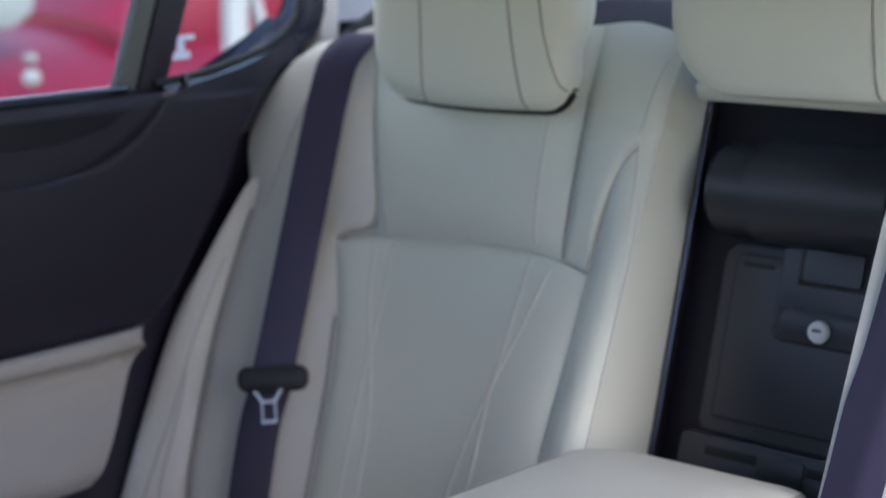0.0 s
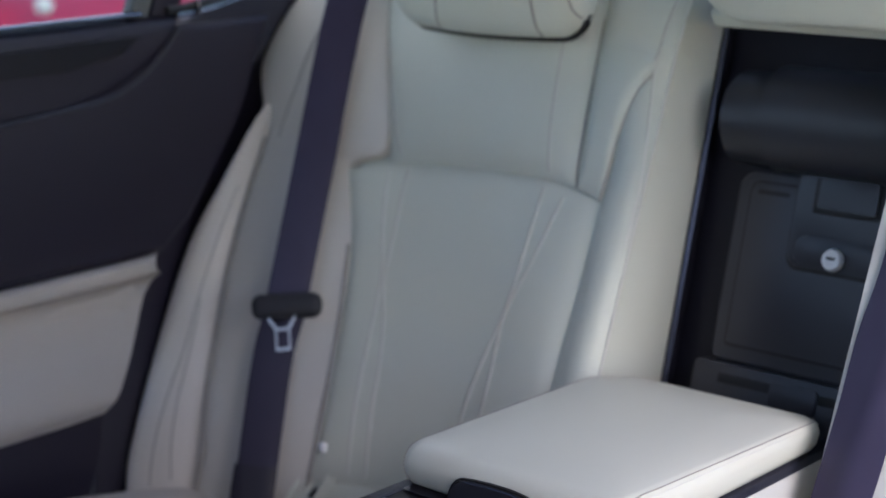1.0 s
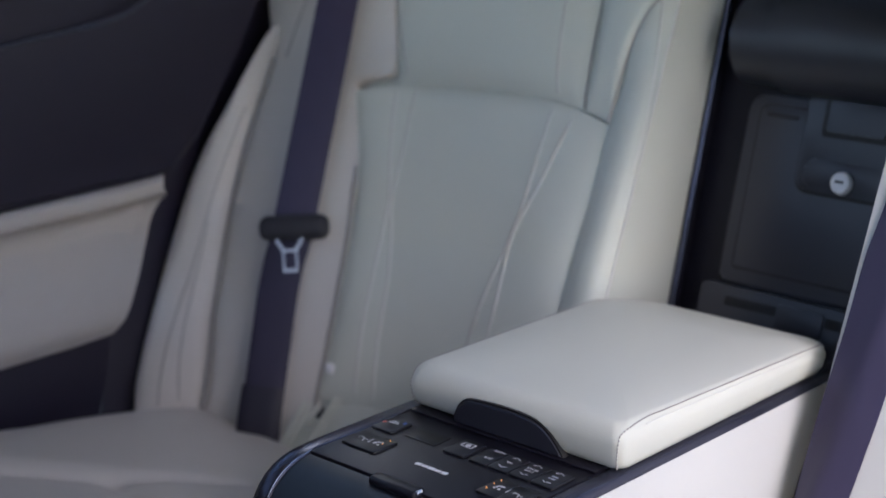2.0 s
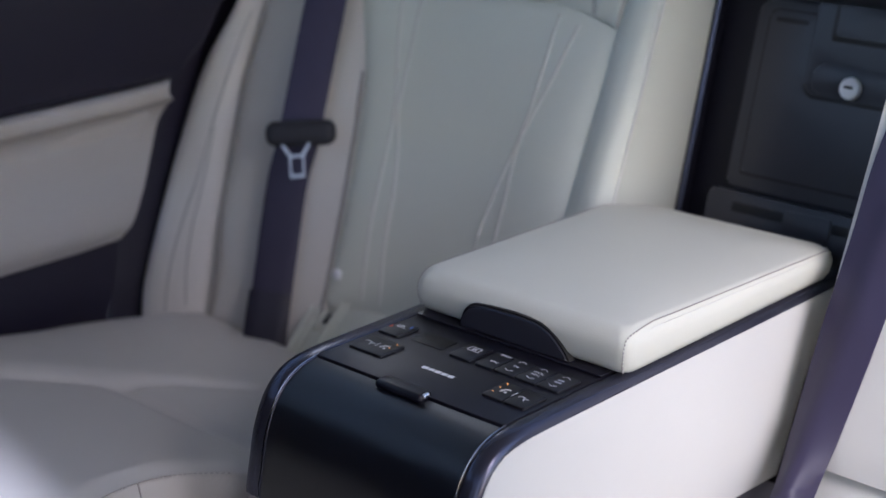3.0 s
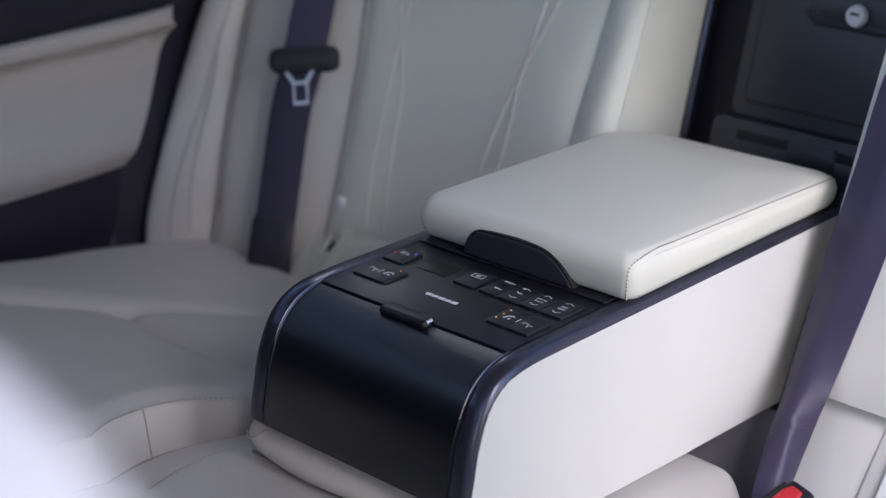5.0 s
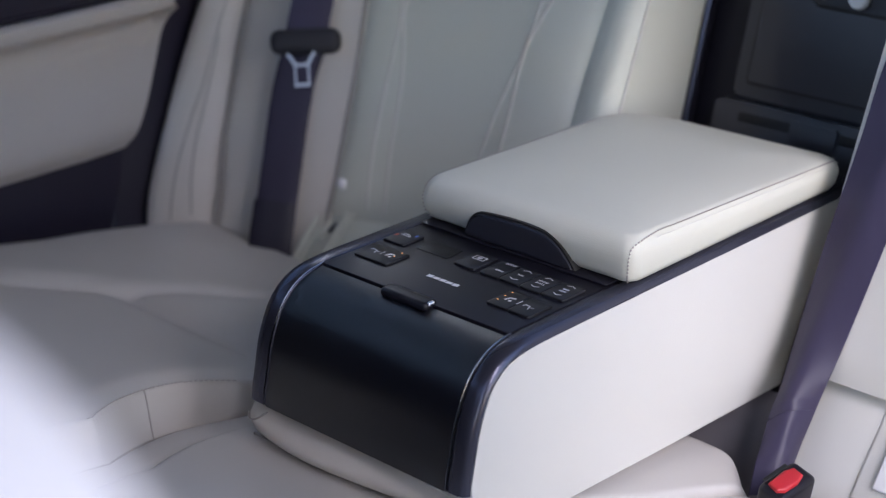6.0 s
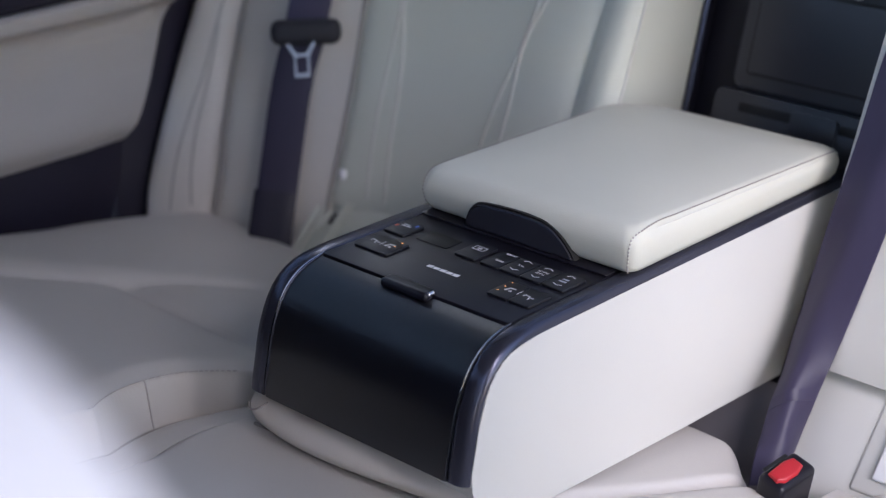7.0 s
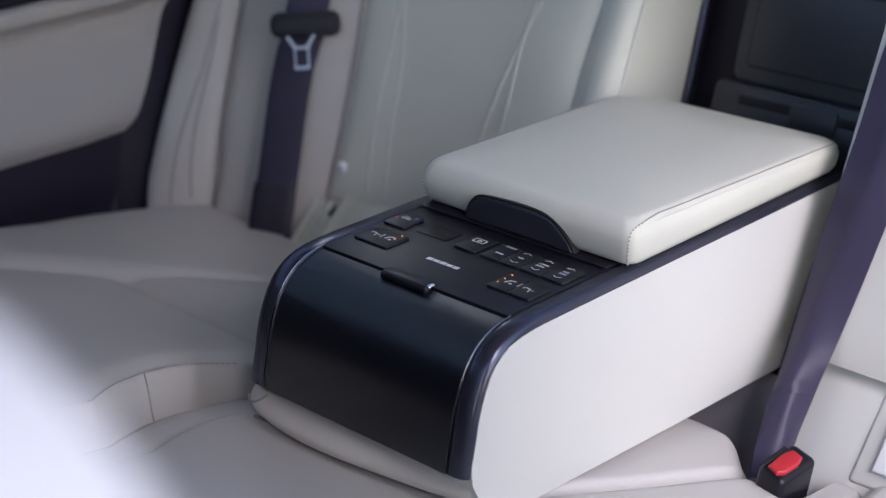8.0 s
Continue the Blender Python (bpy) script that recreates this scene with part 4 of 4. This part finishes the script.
FACING = ((.80, .58, .04), (.76, .64, .08))
part("webbing", ribbon([back(-.580, 1.040, -.040), back(-.585, 1.036, .016), back(-.589, 1.012, .043), back(-.586, .975, .050), back(-.580, .917, .053), back(-.569, .802, .055), back(-.558, .660, .056)], .0490, .0014, FACING, curl=.004), WEBBING, belt, "violet grey webbing")
# Same webbing below the guide, coloured darker for the shade there.
part("webbing", ribbon([back(-.558, .664, .052), back(-.563, .600, .051), back(-.551, .516, .051), back(-.535, .426, .051), back(-.530, .385, .046)], .0480, .0014, (FACING[1], FACING[1]), curl=.003), WEBBING_SHADED, belt, "webbing with its shade put into the colour")
part("sleeve", ribbon([back(-.5440, .476, .054), back(-.5370, .432, .054), back(-.530, .384, .049)], .0500, .0030, (FACING[1], FACING[1]), n=16, curl=.003), BLACK_SOFT, belt, "black sleeve at the foot of the belt")
part("belt_bezel", rounded_box((.120, .050, .050), (-.648, .648, 1.021), .008, 3, Matrix.Rotation(radians(-30), 4, "Y")), BLACK_SATIN, belt, "black belt outlet on the shelf")
TURNED = Matrix.Rotation(radians(38), 4, "Z") @ TILT
part("belt_guide", rounded_box((.083, .024, .030), back(-.546, .656, .066), .0125, 6, TURNED @ Matrix.Rotation(radians(-3), 4, "Y")), DULL_BLACK, belt, "black plastic belt tongue holder")
ear = [(p * .72, q * .80) for p, q in ((-.0125, -.0175), (.0125, -.0175), (.0120, .012), (.0235, .030), (.0205, .0325), (.008, .0160), (-.008, .0160), (-.0205, .0325), (-.0235, .030), (-.0120, .012))]
eye = [(p * .79, q * .87) for p, q in ((-.0085, -.0115), (.0085, -.0115), (.0085, .0075), (.0085, .0090), (.0080, .0105), (.005, .0110), (-.005, .0110), (-.0080, .0105), (-.0085, .0090), (-.0085, .0075))]
bm = pierced(ear, eye, .003)
bmesh.ops.transform(bm, matrix=Matrix.Translation(back(-.5350, .6225, .070)) @ TURNED @ Matrix.Rotation(radians(-5), 4, "Y"), verts=bm.verts)
part("tongue", bm, DULL_STEEL, belt, "bright steel belt tongue")

belt2 = empty("seat_belt", (.195, .26, .38), "dark violet seat belt running down beside the console", "seat belt", "seat belts")
def strap(lefts, rights, thick, bow, v0=0.0, v1=1.0, proud=0.0, n=60):
    """A strap between its two edge lines, bowed across."""
    a, b = smooth_line(lefts, n), smooth_line(rights, n)
    i0, i1 = round(v0 * n), round(v1 * n)
    bm = bmesh.new()
    rings = []
    for i in range(i0, i1 + 1):
        d = (a[min(i + 1, n)] - a[max(i - 1, 0)]).normalized()
        w = b[i] - a[i]
        h = d.cross(w).normalized()
        ring = []
        for k in range(9):
            u = k / 8
            ring.append(a[i] + w * u + h * (bow * (1 + 1.6 * ease(.55, .9, i / n)) * (4 * u * (1 - u)) + .0012 * math.sin(u * 9 + i * .08) + proud))
        rings.append([bm.verts.new(p + h * thick / 2) for p in ring] + [bm.verts.new(p - h * thick / 2) for p in ring[::-1]])
    m = len(rings[0])
    for p, q in zip(rings, rings[1:]):
        for k in range(m):
            bm.faces.new((p[k], p[(k + 1) % m], q[(k + 1) % m], q[k]))
    bm.faces.new(rings[0][::-1]), bm.faces.new(rings[-1])
    return bm


LEFTS = [(.184, .508, .950), (.1765, .4769, .8637), (.1715, .4508, .7946), (.1644, .4321, .7457), (.1615, .4072, .6821), (.1549, .3786, .6064), (.1508, .3520, .5349), (.1526, .3296, .4961), (.1562, .3123, .4749), (.1616, .2883, .4571), (.1675, .2704, .4404), (.175, .250, .4256), (.178, .238, .400)]
RIGHTS = [(.2323, .5179, .9465), (.2308, .4768, .8625), (.2274, .4493, .7976), (.2215, .4313, .7499), (.2190, .4064, .6893), (.2155, .3845, .6338), (.2084, .3601, .5720), (.198, .338, .507), (.196, .324, .484), (.1896, .311, .447), (.187, .294, .418), (.1865, .283, .397)]
part("webbing", strap(LEFTS, RIGHTS, .0014, .005), WEBBING, belt2, "violet grey webbing")
part("sewn_seam", strap(LEFTS, RIGHTS, .0016, .005, .860, .885, .0007), WEBBING, belt2)

buckle = empty("belt_buckle", (.215, .23, .36), "black belt buckle with a red release button", "belt buckle")
turn = Matrix.Rotation(radians(-4), 4, "Z") @ Matrix.Rotation(radians(14), 4, "Y") @ Matrix.Rotation(radians(8), 4, "X")
middle = Vector((.2240, .2150, .4100))
part("housing", rounded_box((.0275, .048, .083), middle, .006, 4, turn), BLACK_SATIN, buckle, "black plastic housing")
push = slab([(-0.0073, -0.0151), (0.0034, -0.0168), (0.0079, -0.0112), (0.0084, 0.0052), (0.0052, 0.0151), (-0.0056, 0.0159), (-0.0086, 0.0052)], 2, -.004, .0042, .0024, 3)
bmesh.ops.transform(push, matrix=Matrix.Translation(middle + turn @ Vector((.0005, -.003, .0415))) @ turn, verts=push.verts)
part("release_button", push, RED_PLASTIC, buckle, "red push button")
part("tongue_slot", rounded_box((.004, .030, .0012), middle + turn @ Vector((-.0118, -.003, .0425)), .0004, 1, turn), RUBBER, buckle)

# ---- far rear door and the body side behind it ----
door = empty("car_door", (-.74, .0, .10), "closed black rear door with a pale leather armrest", "car door")


def door_panel(name, profile, ends, mat, label="", start=-.75, parent=None, n=16):
    """A trim panel: a line of (x, z) from its top down, drawn from start to the end line."""
    pts = smooth_line([(x, 0, z) for x, z in profile], 30)
    end = smooth_line([(0, y, z) for y, z in ends], 30)
    bm = bmesh.new()
    rows = []
    for i in range(n + 1):
        k = i / n
        soft = .006 * max(0, (k - .93) / .07) ** 2
        rows.append([bm.verts.new((p.x - soft, start + (q.y - start) * k, p.z)) for p, q in zip(pts, end)])
    for a, b in zip(rows, rows[1:]):
        for j in range(len(a) - 1):
            bm.faces.new((a[j], a[j + 1], b[j + 1], b[j]))
    rim = rows[0] + [r[-1] for r in rows[1:]] + rows[-1][-2::-1] + [r[0] for r in rows[-2:0:-1]]
    back_rim = [bm.verts.new(v.co + Vector((-.03, 0, 0))) for v in rim]
    for k in range(len(rim)):
        m = (k + 1) % len(rim)
        bm.faces.new((rim[k], rim[m], back_rim[m], back_rim[k]))
    bm.faces.new(back_rim)
    return part(name, bm, mat, parent or door, label)


door_panel("upper_trim", [(-.722, .987), (-.704, .982), (-.700, .965), (-.704, .90), (-.706, .83), (-.704, .76), (-.706, .703)],
           [(.538, .990), (.534, .984), (.514, .965), (.478, .90), (.448, .83), (.392, .76), (.334, .703)], BLACK_SOFT, "soft black upper door trim")
# The far door's weaker light is put into the armrest's darker colour.
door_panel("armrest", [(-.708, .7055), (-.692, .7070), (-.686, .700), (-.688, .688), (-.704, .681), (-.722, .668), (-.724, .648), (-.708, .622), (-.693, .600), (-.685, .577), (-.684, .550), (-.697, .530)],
           [(.322, .7055), (.311, .7070), (.302, .700), (.301, .688), (.312, .681), (.323, .668), (.317, .648), (.292, .622), (.268, .600), (.248, .577), (.231, .550), (.222, .530)], LEATHER_ARMREST_SHADED, "pale leather door armrest")
door_panel("lower_trim", [(-.708, .5365), (-.706, .48), (-.712, .42), (-.720, .30), (-.724, .14)], [(.228, .5365), (.215, .48), (.20, .42), (.16, .30), (.12, .14)], BLACK_SOFT, "soft black lower door trim")
part("inlay", slab([(-.70, .932), (.20, .938), (.275, .948), (.305, .968), (-.70, .964)], 0, -.706, -.6975, .002), BLACK_SATIN, door, "gloss black decor strip")
sweep = [(-.70, .885), (.00, .887), (.126, .892), (.200, .897), (.262, .905), (.310, .928), (.340, .955), (.356, .974)]
part("padded_sweep", slab([*sweep, (.50, .974), (.44, .86), (.36, .745), (.315, .712), (-.70, .712)], 0, -.712, -.6945, .006, 4), BLACK_SOFT, door, "soft black padded sweep")
# Lighter tube paints the light caught by the sweep's edge.
part("seam", tube([(-.6952, y, z - .001) for y, z in sweep], .0026, n=60), GREY_PLASTIC, door)
part("window_strip", rounded_box((.012, 1.06, .007), (-.7120, -.215, .9905), .003, 2), BLACK_CHROME, door, "bright window strip")
part("window_divider", slab([(.302, .985), (.329, .985), (.440, 1.30), (.420, 1.30)], 0, -.735, -.715, .003), material("grey_rubber_channel", (.10, .105, .10), .6, vary=.1), door, "grey window channel")
part("window_divider", slab([(.330, .985), (.370, .985), (.498, 1.30), (.441, 1.30)], 0, -.738, -.712, .003), BLACK_SOFT, door, "black window pillar")
pane = part("window_pane", slab([(-.75, .985), (.30, .985), (.38, 1.30), (-.75, 1.30)], 0, -.7275, -.7240), GLASS, door, "clear side window")
pane.visible_shadow = False
quarter = part("quarter_pane", slab([(.35, .985), (.60, .985), (.62, 1.30), (.44, 1.30)], 0, -.7300, -.7265), GLASS, door, "small clear quarter window")
quarter.visible_shadow = False
part("quarter_sill", slab([(.355, .965), (.360, .985), (.42, .990), (.471, .999), (.508, 1.008), (.548, 1.022), (.575, 1.040), (.592, 1.068), (.603, 1.14), (.61, 1.30), (.635, 1.30), (.628, 1.06), (.612, 1.032), (.586, 1.022), (.560, 1.009), (.536, .986), (.514, .962), (.499, .942), (.488, .922), (.44, .90)], 0, -.742, -.700, .006), BLACK_FRAME, door, "black trim under the quarter window")

GASKET = [(.352, .988), (.420, .994), (.471, 1.003), (.508, 1.012), (.548, 1.026), (.575, 1.044), (.590, 1.070), (.601, 1.14)]
part("gasket", tube([(-.7090, y - .002, z + .003) for y, z in GASKET], .0058, n=50, sides=10), RUBBER, door, "black window gasket")
part("clip", rounded_box((.008, .006, .016), (-.7020, .392, .994), .002, 2), BLACK_CHROME, door)

single("body_trim", slab([(.20, .10), (.23, .50), (.31, .68), (.40, .86), (.47, .985), (.53, 1.002), (.572, 1.028), (.604, 1.050), (.86, 1.050), (.86, .10)], 0, -.800, -.7385, .006), BLACK_SOFT, "black body trim between door and seat", "trim", kind="structure")
single("pillar_trim", slab([(.614, .99), (.627, 1.36), (.662, 1.36), (.648, .99)], 0, -.740, -.700, .008), HEADLINER, "pale pillar trim beside the rear window", "trim", kind="structure")
# Opaque grey panel in place of the rear window's glass.
single("rear_pillar", slab([(.652, .99), (.666, 1.36), (1.25, 1.36), (1.25, .99)], 0, -.745, -.715, .01), material("grey_glass_stand_in", (.33, .36, .41), .9, vary=.04, grain=.4, grain_size=900), "grey panel standing in for the rear window's glass", "trim", kind="structure")
single("roof_rail", slab([(-.8, 1.30), (.70, 1.30), (.70, 1.37), (-.8, 1.37)], 0, -.745, -.690, .01), HEADLINER, "pale roof rail above the far windows", "trim", kind="structure")

# ---- front seat, close to the eye ----
front_seat = empty("front_seat", (.48, -.84, .08), "pale leather front seat backrest", "car seat")
# Leather darkened here to hold down the strong light on this seat.
part("backrest", slab(round_outline(.215, .36, .762, 1.064, (.05, .05, .120, .120), 12), 1, -.895, -.768, .030, 5), LEATHER_FRONT_DIMMED, front_seat)
part("cushion", rounded_box((.52, .50, .16), (.488, -1.10, .31), .05, 5), LEATHER_FRONT_DIMMED, front_seat)
part("base", rounded_box((.42, .46, .20), (.488, -1.06, .17), .02, 2), BLACK_SOFT, front_seat)

# ---- outside: a red car parked alongside ----
car = empty("parked_car", (-3.35, 1.6, -.30), "glossy red car parked alongside, seen through the window", "car")


def ring_hull(rows, cx, power):
    bm = bmesh.new()
    rings = []
    for y, z0, z1, half in rows:
        ring = []
        for k in range(32):
            w = 2 * math.pi * k / 32
            c, q = math.cos(w), math.sin(w)
            r = (abs(c) ** power + abs(q) ** power) ** (-1 / power)
            ring.append(bm.verts.new((cx + half * r * c, y, (z0 + z1) / 2 + (z1 - z0) / 2 * r * q)))
        rings.append(ring)
    for a, b in zip(rings, rings[1:]):
        for k in range(32):
            bm.faces.new((a[k], a[(k + 1) % 32], b[(k + 1) % 32], b[k]))
    bm.faces.new(rings[0]), bm.faces.new(rings[-1])
    return bm


part("body", ring_hull([(-.55, .00, .42, .62), (-.45, -.06, .60, .78), (-.20, -.08, .74, .88), (.30, -.08, .82, .92), (1.0, -.08, .88, .93), (1.6, -.08, .90, .93), (3.0, -.08, .92, .93), (3.8, -.06, .88, .86), (4.0, .0, .60, .72)], -3.30, 3.6), RED_PAINT, car)
part("cabin", ring_hull([(1.70, .70, .93, .74), (2.05, .70, 1.16, .70), (2.5, .70, 1.32, .66), (3.2, .70, 1.34, .66), (3.7, .70, 1.05, .70)], -3.30, 4.0), RED_PAINT, car)
part("side_window", slab([(2.15, .96), (2.5, 1.24), (3.1, 1.26), (3.3, .98)], 0, -2.665, -2.610, .01), BLACK_CHROME, car, "pale reflecting side glass")
part("side_moulding", rounded_box((.03, 3.6, .05), (-2.375, 1.75, .30), .012, 3), RUBBER, car)
for z, size in ((.817, .040), (.862, .022)):
    part("lamp", rounded_box((.04, size, size), (-2.400, 1.318, z), size * .42, 4), PALE_GLASS, car, "pale side lamp")
# What this glass reflects is put into its pale colour.
part("door_glass", slab([(.90, .925), (1.36, .915), (1.42, .950), (1.44, 1.02), (.90, 1.02)], 0, -2.62, -2.52, .02), PALE_GLASS, car, "glass above the door, its pale reflection painted on")
for y in (.35, 3.05):
    bm = bmesh.new()
    bmesh.ops.create_cone(bm, cap_ends=True, segments=40, radius1=.34, radius2=.34, depth=.22, matrix=Matrix.Translation((-2.50, y, .04)) @ Matrix.Rotation(math.pi / 2, 4, "Y"))
    bmesh.ops.bevel(bm, geom=[e for e in bm.edges if any(len(f.verts) > 4 for f in e.link_faces)], offset=.04, segments=3, profile=.5, affect="EDGES")
    wheel = part("wheel", bm, RUBBER, car, "black tyre")
    bm = bmesh.new()
    bmesh.ops.create_cone(bm, cap_ends=True, segments=32, radius1=.22, radius2=.20, depth=.02, matrix=Matrix.Translation((-2.385, y, .04)) @ Matrix.Rotation(math.pi / 2, 4, "Y"))
    part("rim", bm, STEEL, wheel, "bright wheel rim")

BOARD_WHITE = material("weathered_white_board", (0.52, 0.54, 0.52), 0.5, vary=0.08)
board = empty("sign_board", (-1.8, 1.39, -.30), "white upright board standing between the cars", "board")
part("panel", slab([(1.345, -.10), (1.425, -.10), (1.447, 1.02), (1.398, 1.02)], 0, -1.825, -1.795, .004), BOARD_WHITE, board)
part("leg", slab([(1.462, 1.02), (1.482, 1.02), (1.80, -.10), (1.77, -.10)], 0, -1.825, -1.800, .003), BOARD_WHITE, board)
part("foot", rounded_box((.34, .62, .20), (-1.81, 1.56, -.20), .01, 2), BOARD_WHITE, board)

sticker = empty("window_sticker", (-.7235, .41, 1.03), "small white sticker on the quarter window", "sticker")
part("print", rounded_box((.0012, .040, .007), (-.7312, .413, 1.0405), .0003, 1), STICKER, sticker)
part("print", rounded_box((.0012, .012, .012), (-.7312, .411, 1.0305), .0003, 1), STICKER, sticker)
part("print", rounded_box((.0012, .030, .010), (-.7312, .410, 1.0195), .0003, 1), STICKER, sticker)
